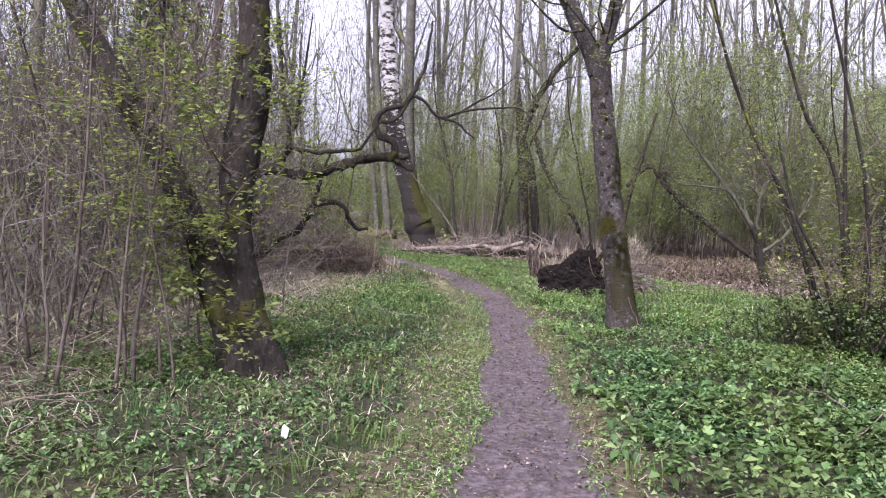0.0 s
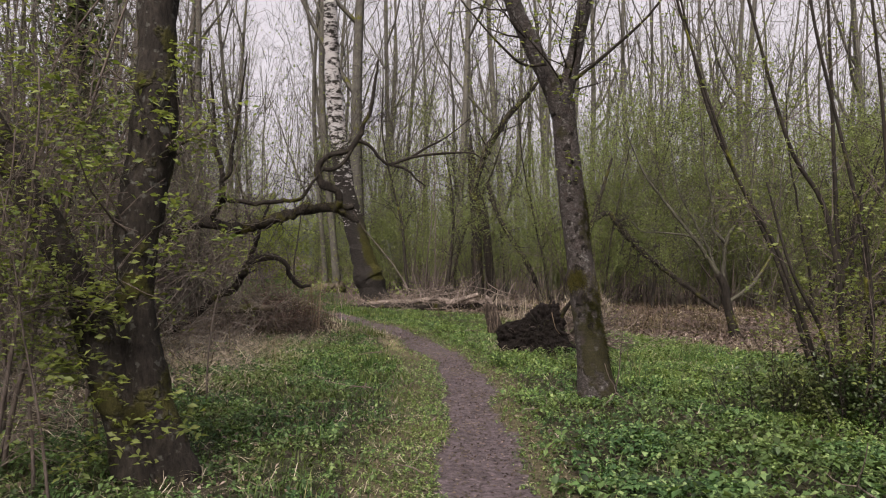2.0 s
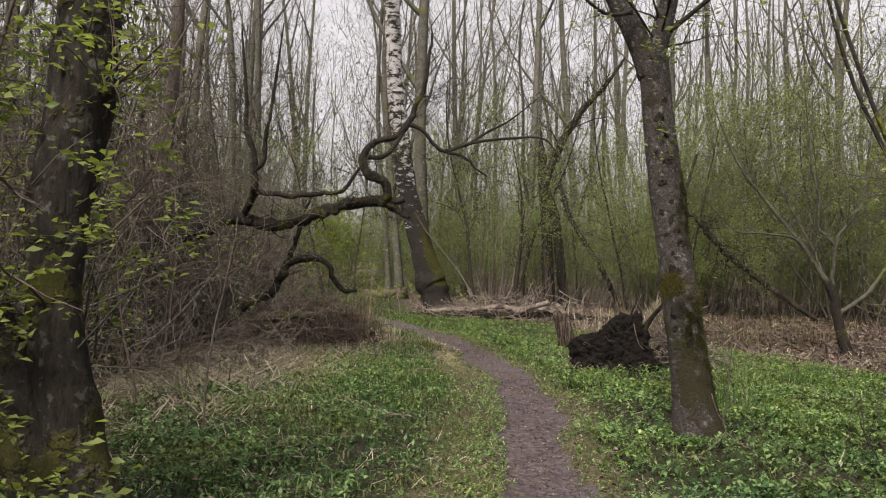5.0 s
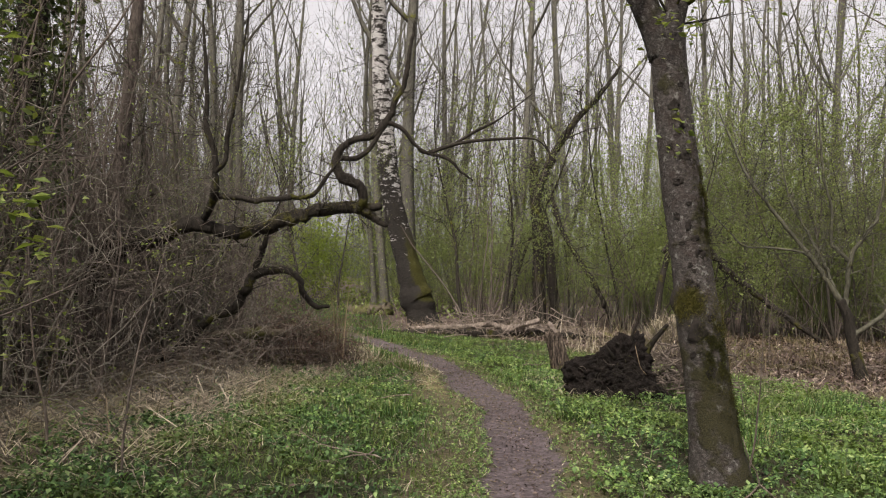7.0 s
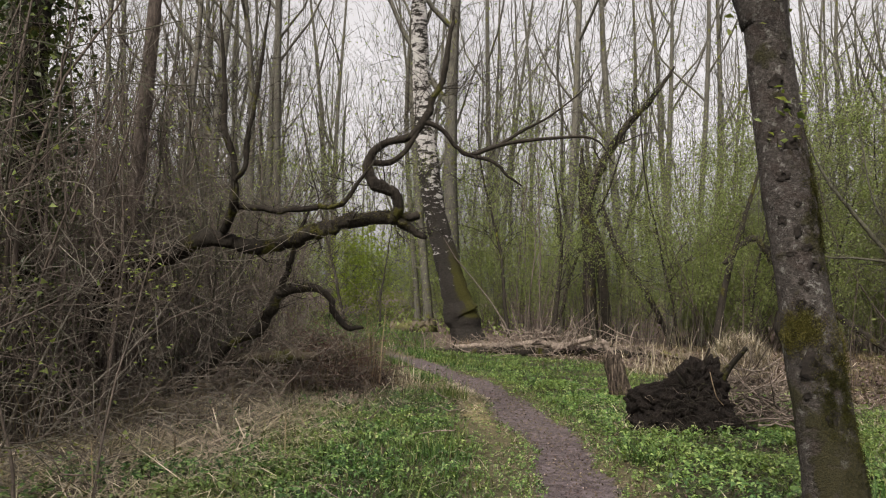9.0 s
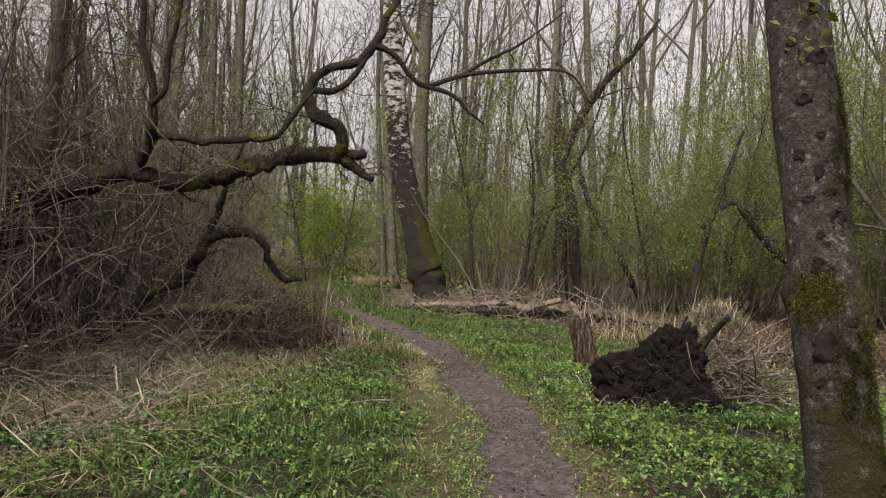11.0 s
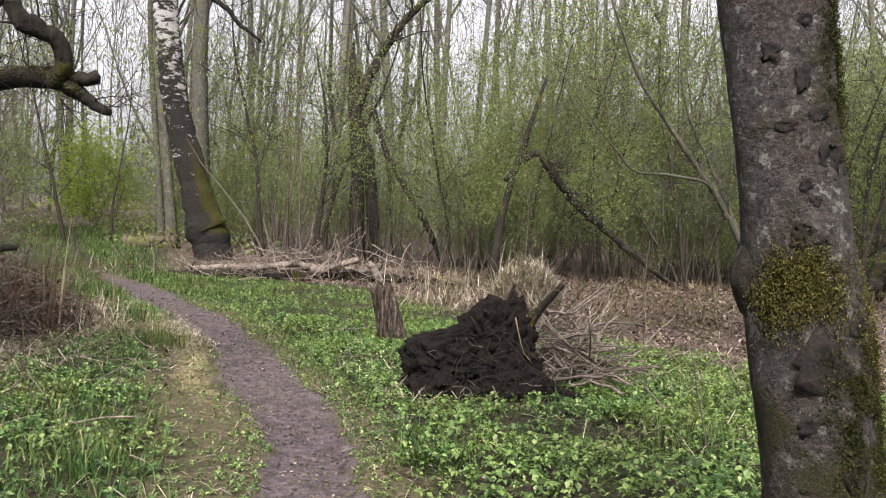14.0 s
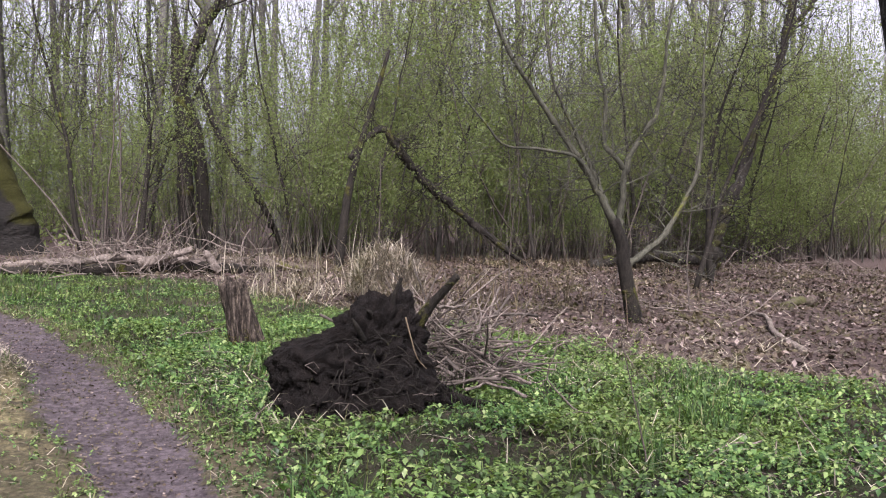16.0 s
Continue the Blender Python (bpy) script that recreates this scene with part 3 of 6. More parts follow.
def spotted_tree():
    """Smooth-barked forked tree beside the path, with knots and moss."""
    rng = np.random.default_rng(11)
    tree = thing("forked_tree", "smooth grey forked tree with dark knots and moss beside the path", "tree")
    rad = ((-0.1, 0.28), (0.05, 0.225), (0.35, 0.18), (0.86, 0.158), (1.2, 0.163), (1.35, 0.155), (1.75, 0.14), (2.1, 0.15), (2.45, 0.14), (3.0, 0.135), (3.3, 0.14))
    trunk, p = limb(tree, "trunk", "bark_smooth", [(2.252 - 0.120 * z - 0.013 * z * z + 0.004 * z ** 3, 10.466 + 0.106 * z, z, r) for z, r in rad], 110, 40, 0.022, rng)
    _, la = limb(tree, "limb", "bark_smooth", [(1.84, 10.8, 3.15, 0.12), (1.70, 10.8, 3.5, 0.105), (1.47, 10.8, 3.95, 0.1), (1.2, 10.8, 4.6, 0.085), (1.0, 10.9, 6, 0.06), (0.9, 11.0, 8, 0.03)], 40, 14, 0.03, rng)
    _, lb = limb(tree, "limb", "bark_smooth", [(1.83, 10.8, 3.15, 0.1), (1.92, 10.8, 3.55, 0.085), (2.02, 10.8, 4.05, 0.08), (2.15, 10.7, 5, 0.06), (2.3, 10.6, 7, 0.03)], 36, 14, 0.03, rng)
    _, lc = limb(tree, "branch", "twig_dark", [(1.95, 10.6, 3.5, 0.022), (2.25, 10.4, 3.75, 0.018), (2.7, 10.2, 4.2, 0.013), (3.1, 10.1, 4.9, 0.006)], 14, 6, 0.03, rng)
    _, ld = limb(tree, "branch", "twig_dark", [(1.62, 10.6, 3.65, 0.02), (1.35, 10.5, 3.62, 0.016), (1.0, 10.3, 3.85, 0.012), (0.6, 10.2, 4.25, 0.006)], 14, 6, 0.03, rng)
    tw, tips = Mesh(), []
    for q, c in ((la, 14), (lb, 14), (lc, 5), (ld, 5)):
        twigs(tw, q, rng, c, 0.9, 1, tips, 0.15, 1.0, ratio=0.15)
    twigs(tw, p, rng, 5, 0.35, 0, tips, 0.72, 0.98, ratio=0.04)
    crown = part("twig_crown", tw, "twig_dark", tree)
    lv = Mesh()
    leaves(lv, tips, rng, 2, 0.06, 0.05)
    fork = np.array([[1.85, 10.52, 3.3], [1.95, 10.5, 3.4], [1.75, 10.5, 3.45], [1.93, 10.55, 2.6], [1.9, 10.5, 2.5], [1.88, 10.5, 3.35]])
    leaves(lv, fork, rng, 10, 0.07, 0.07)
    part("leaf_crown", lv, "leaf_young", crown)
    # knots and bark scars on the side that faces the path
    for z, th, r, flat in ((1.72, -2.15, 0.022, 0.6), (1.66, -1.35, 0.034, 0.9), (1.55, -1.75, 0.012, 1), (1.60, -1.9, 0.014, 1), (1.47, -2.05, 0.02, 1), (1.43, -2.2, 0.012, 1.2), (1.44, -1.7, 0.016, 1),
                           (1.76, -1.5, 0.022, 1), (1.86, -1.75, 0.018, 1.8), (1.93, -2.3, 0.02, 1.2), (2.02, -1.6, 0.016, 0.8), (2.18, -2.0, 0.026, 0.8), (2.36, -1.5, 0.03, 1), (2.44, -2.2, 0.018, 1),
                           (2.75, -1.8, 0.035, 1.1), (2.9, -1.3, 0.02, 1), (1.12, -1.95, 0.045, 1.4), (0.96, -2.3, 0.02, 1), (0.82, -1.6, 0.03, 1.2), (2.6, -1.5, 0.02, 0.8), (1.2, -1.3, 0.02, 1)):
        i = int(np.argmin(np.abs(p[:, 2] - z)))
        c = p[i]
        nrm = np.array([math.cos(th), math.sin(th), 0.0])
        tng = np.array([-math.sin(th), math.cos(th), 0.0])
        m = Mesh()
        k, rings = 12, ((1.2, -0.3), (0.95, 0.16), (0.7, 0.17), (0.4, 0.04), (0.0, 0.02))
        vs = []
        for rad, hgt in rings:
            for a in np.linspace(0, 2 * np.pi, k, endpoint=False):
                w = rad * r * 1.15 * (1 + 0.3 * rng.normal())
                vs.append(c[:3] + nrm * (c[3] * 1.015 + hgt * r) + tng * w * math.cos(a) + np.array([0, 0, 1]) * w * flat * math.sin(a))
        q = [(g * k + a, g * k + (a + 1) % k, (g + 1) * k + (a + 1) % k, (g + 1) * k + a) for g in range(len(rings) - 1) for a in range(k)]
        m.put(np.array(vs), None, q)
        part("knot", m, "knot", trunk)
    # burl on the flank below the moss
    c = p[int(np.argmin(np.abs(p[:, 2] - 1.3)))]
    limb(tree, "burl", "bark_mossy", [(c[0] - 0.02, c[1] + 0.01, 1.42, 0.10), (c[0] - 0.07, c[1] + 0.04, 1.36, 0.10), (c[0] - 0.09, c[1] + 0.055, 1.30, 0.085), (c[0] - 0.05, c[1] + 0.03, 1.2, 0.07)], 24, 14, 0.09, rng)
    # moss cushions
    for z, th0, sz, st, cnt, mat, note in ((1.33, -2.05, 0.045, 0.3, 4200, "moss", "yellow-green moss cushion"), (1.27, -2.6, 0.05, 0.25, 1100, "moss", "yellow-green moss cushion"),
                                           (0.98, -1.35, 0.13, 0.34, 6000, "moss_dark", "dark moss patch"), (0.6, -0.7, 0.2, 0.35, 2200, "moss_dark", "dark moss patch"),
                                           (2.0, -0.75, 0.2, 0.24, 4200, "moss_dark", "dark moss patch"), (1.2, -0.8, 0.1, 0.3, 900, "moss", "yellow-green moss cushion")):
        th, zz = rng.normal(th0, st, cnt), rng.normal(z, sz, cnt)
        ok = np.sin(7 * th + 40 * z) + np.sin(38 * zz + 5 * th) + np.sin(17 * zz - 11 * th) + rng.normal(0, 0.6, cnt) > (-1.3 if mat == "moss" else -0.4)
        th, zz = th[ok], zz[ok]
        ring = [np.interp(zz, p[:, 2], p[:, j]) for j in range(4)]
        rad = ring[3] * (1.0 + 0.10 * rng.random(len(zz)) ** 2)
        m = Mesh()
        leaves(m, np.stack([ring[0] + np.cos(th) * rad, ring[1] + np.sin(th) * rad, zz], 1), rng, 3, 0.0105, 0.006, 0.9, 0.3)
        tagged(part("moss", m, mat, trunk, note), kind="stuff")
    return tree


spotted_tree()


def twin_tree():
    """Two mossy stems from one foot, hung with leafy shoots."""
    rng = np.random.default_rng(12)
    tree = thing("twin_stem_tree", "mossy dark twin-stemmed tree with young leafy shoots", "tree")
    _, pr = limb(tree, "trunk", "bark_mossy", [(-1.40, 7.12, -0.15, 0.23), (-1.45, 7.12, 0.1, 0.175), (-1.58, 7.12, 0.55, 0.15), (-1.68, 7.13, 1.1, 0.13), (-1.71, 7.15, 1.55, 0.13), (-1.66, 7.2, 2.0, 0.16),
                 (-1.62, 7.22, 2.4, 0.15), (-1.63, 7.25, 3.1, 0.13), (-1.6, 7.3, 4.5, 0.1), (-1.5, 7.4, 7, 0.05)], 90, 26, 0.09, rng, "mossy upright stem")
    _, pl = limb(tree, "trunk", "bark_mossy", [(-1.60, 7.06, -0.15, 0.21), (-1.64, 7.06, 0.15, 0.165), (-1.76, 7.06, 0.55, 0.15), (-1.92, 7.08, 0.95, 0.125), (-2.16, 7.1, 1.48, 0.11), (-2.50, 7.1, 2.06, 0.1),
                 (-3.0, 7.15, 2.85, 0.09), (-3.5, 7.3, 3.9, 0.07), (-3.9, 7.5, 6, 0.03)], 80, 24, 0.09, rng, "leaning mossy stem")
    tw, tips = Mesh(), []
    twigs(tw, pr, rng, 16, 0.8, 1, tips, 0.2, 0.95, ratio=0.09)
    twigs(tw, pl, rng, 18, 0.9, 1, tips, 0.2, 0.95, ratio=0.1)
    crown = part("twig_crown", tw, "twig_brown", tree)
    lv = Mesh()
    tp = np.array(tips)
    leaves(lv, tp[rng.random(len(tp)) < 0.45], rng, 4, 0.056, 0.06)
    sp, ends = Mesh(), []
    for q, lo, hi, count in ((pr, 12, 62, 17), (pl, 10, 56, 24)):
        for _ in range(count):
            a = q[rng.integers(lo, hi)]
            r = shoot(rng, a[:3], (rng.normal(-0.35, 0.6), rng.uniform(-1, 0.1), rng.uniform(0.0, 0.5)), rng.uniform(0.45, 0.95), 0.006, 0.002, 7, 0.15, 0.02)
            tube(sp, r, 4, cap=False)
            twigs(sp, r, rng, 5, 0.18, 0, ends, 0.35, 1.0, 0.03, 0.15, 3, 0.6, 0.0016)
    part("leafy_spray", sp, "bark_olive", crown)
    leaves(lv, ends, rng, 4, 0.062, 0.035, 0.25)
    part("leaf_crown", lv, "leaf_young", crown)


twin_tree()


def birch_tree():
    rng = np.random.default_rng(13)
    tree = thing("birch_tree", "leaning white birch with black fissured mossy foot", "tree")
    _, p = limb(tree, "trunk", "birch", [(-0.55, 29.8, -0.05, 0.616), (-0.6, 29.8, 0.2, 0.462), (-0.68, 29.8, 0.55, 0.444), (-0.76, 29.8, 0.76, 0.431), (-0.80, 29.8, 0.84, 0.481), (-0.95, 29.8, 1.3, 0.400), (-1.16, 29.8, 2.05, 0.344), (-1.47, 29.8, 3.1, 0.312),
                (-1.70, 29.8, 4.1, 0.300), (-1.90, 29.8, 5.5, 0.281), (-2.12, 29.8, 7.5, 0.250), (-2.3, 29.8, 11, 0.188), (-2.2, 29.8, 16, 0.062)], 160, 36, 0.055, rng)
    tw, tips = Mesh(), []
    twigs(tw, p, rng, 26, 2.0, 1, tips, 0.9, 1.0, 0.02, 0.2, 4, 0.2, 0.006)
    crown = part("twig_crown", tw, "twig_dark", tree)
    lv = Mesh()
    leaves(lv, tips, rng, 2, 0.07, 0.1)
    part("leaf_crown", lv, "leaf_young", crown)


birch_tree()


def gnarled_tree():
    """Old leaning tree whose bent dead boughs reach over the path out of the thicket."""
    rng = np.random.default_rng(14)
    tree = thing("gnarled_tree", "old dark gnarled tree with crooked mossy boughs over the path", "tree")
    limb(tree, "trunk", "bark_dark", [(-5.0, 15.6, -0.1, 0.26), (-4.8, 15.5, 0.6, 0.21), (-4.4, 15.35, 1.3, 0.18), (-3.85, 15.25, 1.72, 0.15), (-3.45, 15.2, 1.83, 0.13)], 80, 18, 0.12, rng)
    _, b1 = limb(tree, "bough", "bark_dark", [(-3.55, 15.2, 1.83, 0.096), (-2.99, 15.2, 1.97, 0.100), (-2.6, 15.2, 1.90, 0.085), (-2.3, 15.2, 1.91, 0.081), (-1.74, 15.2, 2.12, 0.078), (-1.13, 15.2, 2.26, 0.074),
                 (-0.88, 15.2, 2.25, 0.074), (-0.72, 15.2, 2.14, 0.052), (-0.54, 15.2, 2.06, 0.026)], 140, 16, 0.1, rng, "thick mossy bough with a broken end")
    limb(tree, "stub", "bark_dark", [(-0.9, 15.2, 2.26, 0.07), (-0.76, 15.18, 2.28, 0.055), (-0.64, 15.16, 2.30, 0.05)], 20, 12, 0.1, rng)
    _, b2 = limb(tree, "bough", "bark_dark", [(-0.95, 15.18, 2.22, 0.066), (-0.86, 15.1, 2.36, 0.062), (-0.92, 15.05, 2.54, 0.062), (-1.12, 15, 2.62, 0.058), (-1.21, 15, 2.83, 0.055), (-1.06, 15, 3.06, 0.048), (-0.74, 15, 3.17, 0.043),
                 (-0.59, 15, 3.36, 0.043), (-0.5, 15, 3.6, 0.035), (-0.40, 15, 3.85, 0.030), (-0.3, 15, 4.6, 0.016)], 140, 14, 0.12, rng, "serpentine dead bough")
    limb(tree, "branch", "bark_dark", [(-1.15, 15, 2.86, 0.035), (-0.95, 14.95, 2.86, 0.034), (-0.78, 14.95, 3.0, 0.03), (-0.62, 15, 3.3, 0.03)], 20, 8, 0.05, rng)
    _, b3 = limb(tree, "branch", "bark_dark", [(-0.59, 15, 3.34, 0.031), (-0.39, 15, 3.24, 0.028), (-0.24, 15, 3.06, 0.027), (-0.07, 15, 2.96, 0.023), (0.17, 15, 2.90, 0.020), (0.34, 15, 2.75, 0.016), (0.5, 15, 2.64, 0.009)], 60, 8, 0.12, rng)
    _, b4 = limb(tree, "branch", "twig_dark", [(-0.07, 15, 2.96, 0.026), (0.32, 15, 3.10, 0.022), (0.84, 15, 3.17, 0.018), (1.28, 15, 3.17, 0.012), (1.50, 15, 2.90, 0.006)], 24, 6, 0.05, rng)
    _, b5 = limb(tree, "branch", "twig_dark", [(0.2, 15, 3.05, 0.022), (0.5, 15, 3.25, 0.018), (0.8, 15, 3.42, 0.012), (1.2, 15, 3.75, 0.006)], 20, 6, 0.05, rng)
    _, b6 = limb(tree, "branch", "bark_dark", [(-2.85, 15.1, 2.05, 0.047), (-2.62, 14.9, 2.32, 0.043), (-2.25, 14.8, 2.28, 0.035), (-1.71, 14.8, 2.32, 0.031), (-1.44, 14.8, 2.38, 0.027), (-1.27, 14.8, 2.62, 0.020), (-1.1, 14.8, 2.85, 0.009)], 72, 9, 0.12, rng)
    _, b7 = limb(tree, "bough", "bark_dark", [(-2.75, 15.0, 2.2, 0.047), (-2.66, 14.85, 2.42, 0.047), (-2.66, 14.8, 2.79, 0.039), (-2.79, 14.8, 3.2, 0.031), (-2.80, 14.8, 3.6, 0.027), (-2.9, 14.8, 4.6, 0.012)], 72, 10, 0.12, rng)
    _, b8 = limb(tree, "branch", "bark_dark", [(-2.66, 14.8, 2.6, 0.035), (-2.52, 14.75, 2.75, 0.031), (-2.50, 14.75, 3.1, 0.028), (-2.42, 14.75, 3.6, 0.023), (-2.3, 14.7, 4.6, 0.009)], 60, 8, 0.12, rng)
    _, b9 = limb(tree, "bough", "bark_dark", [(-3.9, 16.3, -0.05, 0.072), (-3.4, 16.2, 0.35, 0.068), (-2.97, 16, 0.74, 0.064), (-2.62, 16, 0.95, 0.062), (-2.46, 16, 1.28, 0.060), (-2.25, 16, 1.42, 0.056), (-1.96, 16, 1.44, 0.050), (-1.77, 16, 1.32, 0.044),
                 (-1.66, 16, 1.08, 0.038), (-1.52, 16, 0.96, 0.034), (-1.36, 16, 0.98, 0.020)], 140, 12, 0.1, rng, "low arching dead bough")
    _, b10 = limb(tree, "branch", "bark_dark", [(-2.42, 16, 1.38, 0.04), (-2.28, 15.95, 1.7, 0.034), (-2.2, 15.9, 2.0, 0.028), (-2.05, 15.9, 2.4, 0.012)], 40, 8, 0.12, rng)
    tw, tips = Mesh(), []
    for q, c, l in ((b1, 12, 0.5), (b2, 14, 0.8), (b3, 5, 0.4), (b4, 7, 0.4), (b5, 6, 0.4), (b6, 10, 0.5), (b7, 12, 0.7), (b8, 10, 0.6), (b9, 6, 0.4), (b10, 6, 0.5)):
        twigs(tw, q, rng, int(c * 1.5), l, 1, tips, 0.2, 1.0, 0.05, 0.26, 3, 0.15, 0.0032)
    crown = part("twig_crown", tw, "twig_dark", tree)
    ms = Mesh()
    for q in (b1,):
        s = q[44:118]
        a = s[rng.integers(0, len(s), 3600)]
        th = rng.uniform(0.3, 3.3, 3600)
        ok = np.sin(9 * a[:, 0]) + np.sin(23 * a[:, 0] + 2 * th) + rng.normal(0, 0.5, 3600) > -0.6
        a, th = a[ok], th[ok]
        leaves(ms, np.stack([a[:, 0] + rng.normal(0, 0.01, len(a)), a[:, 1] + np.cos(th) * a[:, 3], a[:, 2] + np.sin(th) * a[:, 3]], 1), rng, 1, 0.022, 0.006, 0.8, 0.4)
    tagged(part("moss", ms, "moss", tree, "moss along the top of the bough"), kind="stuff")


gnarled_tree()


def small_tree():
    rng = np.random.default_rng(15)
    tree = thing("small_tree", "slim grey multi-stemmed small tree in dead leaves", "tree")
    y = 18.75
    _, p0 = limb(tree, "trunk", "bark_dark", [(7.14, y, -0.12, 0.15), (7.09, y, 0.02, 0.115), (7.0, y, 0.3, 0.1), (6.88, y, 0.75, 0.085), (6.84, y, 1.0, 0.08), (6.70, y, 1.3, 0.075)], 36, 16, 0.05, rng, "dark foot of the trunk")
    specs = [[(6.74, y, 1.2, 0.07), (6.55, y, 1.5, 0.062), (6.26, y, 1.92, 0.055), (5.93, y, 2.3, 0.048), (5.60, y, 2.69, 0.04), (5.3, y, 3.05, 0.034), (5.04, y, 3.43, 0.028), (4.6, y, 4.4, 0.012)],
             [(6.92, y, 0.72, 0.06), (7.2, y - 0.05, 0.95, 0.05), (7.47, y - 0.1, 1.25, 0.045), (7.7, y - 0.1, 1.6, 0.04), (7.87, y - 0.1, 1.99, 0.035), (7.92, y - 0.1, 2.8, 0.026), (7.97, y, 3.45, 0.018), (8.1, y, 4.6, 0.008)],
             [(6.78, y, 1.15, 0.06), (6.8, y, 1.5, 0.055), (6.85, y, 2.02, 0.05), (7.05, y, 2.35, 0.044), (7.26, y, 2.68, 0.04), (7.36, y, 3.2, 0.032), (7.41, y, 3.89, 0.024), (7.6, y, 5, 0.01)],
             [(6.85, y, 1.95, 0.045), (6.68, y + 0.05, 2.12, 0.042), (6.57, y + 0.1, 2.28, 0.04), (6.57, y + 0.1, 2.8, 0.034), (6.42, y + 0.1, 3.3, 0.03), (6.37, y + 0.1, 3.77, 0.024), (6.2, y, 5, 0.01)],
             [(6.30, y, 1.86, 0.036), (6.1, y - 0.1, 2.02, 0.03), (5.93, y - 0.15, 2.08, 0.026), (5.45, y - 0.2, 2.12, 0.024), (5.02, y - 0.25, 2.13, 0.02), (4.75, y - 0.3, 2.35, 0.016), (4.45, y - 0.3, 2.65, 0.01), (4.1, y - 0.3, 3.1, 0.004)],
             [(6.60, y, 1.45, 0.04), (6.5, y + 0.2, 1.9, 0.036), (6.2, y + 0.3, 2.5, 0.03), (5.9, y + 0.3, 3.1, 0.022), (5.7, y + 0.3, 4.2, 0.01)]]
    tw, tips = Mesh(), []
    for s in specs:
        _, q = limb(tree, "limb", "bark_olive", [(a, b, c, r * 0.74) for a, b, c, r in s], 50, 9, 0.1, rng)
        twigs(tw, q, rng, 24, 0.85, 1, tips, 0.1, 1.0, 0.02, 0.24, 3, 0.3, 0.003, 1.1)
    crown = part("twig_crown", tw, "bark_olive", tree)
    lv = Mesh()
    leaves(lv, tips[::3], rng, 1, 0.04, 0.04)
    part("leaf_crown", lv, "leaf_young", crown)


small_tree()


def broken_snag():
    rng = np.random.default_rng(16)
    tree = thing("broken_snag", "dark broken dead trunk with a long bent limb", "tree")
    y = 31.0
    limb(tree, "trunk", "bark_dark", [(3.0, y, 0.0, 0.225), (2.88, y, 1.4, 0.187), (2.82, y, 2.79, 0.178), (2.66, y, 4.2, 0.159), (2.62, y, 4.9, 0.140), (2.58, y, 5.2, 0.085), (2.55, y, 5.75, 0.029)], 44, 14, 0.09, rng, "dark trunk with a splintered top")
    limb(tree, "trunk", "bark_dark", [(3.5, y + 0.3, 0.0, 0.187), (3.3, y + 0.2, 1.5, 0.159), (3.1, y + 0.1, 3.0, 0.140), (2.75, y, 3.9, 0.131)], 34, 12, 0.08, rng)
    _, a = limb(tree, "limb", "bark_dark", [(2.70, y, 3.7, 0.131), (2.85, y, 4.4, 0.131), (3.10, y, 5.1, 0.122), (3.39, y, 5.71, 0.112), (3.9, y, 6.5, 0.094), (4.48, y, 7.13, 0.075), (5.2, y, 8.2, 0.038)], 80, 10, 0.14, rng)
    _, b = limb(tree, "limb", "bark_dark", [(3.15, y - 0.1, 4.1, 0.065), (3.53, y - 0.3, 2.98, 0.070), (4.05, y - 0.5, 2.1, 0.075), (4.66, y - 0.6, 1.15, 0.075), (5.0, y - 0.6, 0.4, 0.056), (5.15, y - 0.6, 0.05, 0.047)], 80, 8, 0.14, rng)
    tw, tips = Mesh(), []
    twigs(tw, a, rng, 10, 1.2, 1, tips, 0.3, 1.0, 0.03, 0.2, 3, 0.3, 0.006)
    twigs(tw, b, rng, 10, 0.8, 0, tips, 0.1, 1.0, 0.0, 0.2, 3, 0.3, 0.006)
    crown = part("twig_crown", tw, "twig_dark", tree)


broken_snag()


def fallen_limb():
    rng = np.random.default_rng(17)
    tree = thing("fallen_limb_tree", "dark half-fallen limb resting in green undergrowth", "tree")
    y = 27.0
    limb(tree, "trunk", "bark_dark", [(5.5, y, -0.05, 0.114), (5.6, y, 0.8, 0.098), (5.68, y, 1.5, 0.088), (5.85, y, 2.3, 0.075), (6.1, y, 3.2, 0.062), (6.5, y, 4.6, 0.035)], 30, 10, 0.06, rng)
    _, a = limb(tree, "limb", "bark_dark", [(5.7, y, 2.3, 0.053), (6.05, y, 2.75, 0.062), (6.4, y, 2.95, 0.079), (6.65, y, 2.7, 0.088), (7.24, y, 2.03, 0.098), (7.9, y, 1.5, 0.088), (8.6, y, 1.0, 0.079), (9.4, y, 0.45, 0.070), (10.0, y, 0.05, 0.053)], 90, 10, 0.17, rng)
    tw, tips = Mesh(), []
    twigs(tw, a, rng, 22, 0.9, 1, tips, 0.1, 1.0, -0.03, 0.2, 3, 0.25, 0.006)
    crown = part("twig_crown", tw, "twig_dark", tree)


fallen_limb()


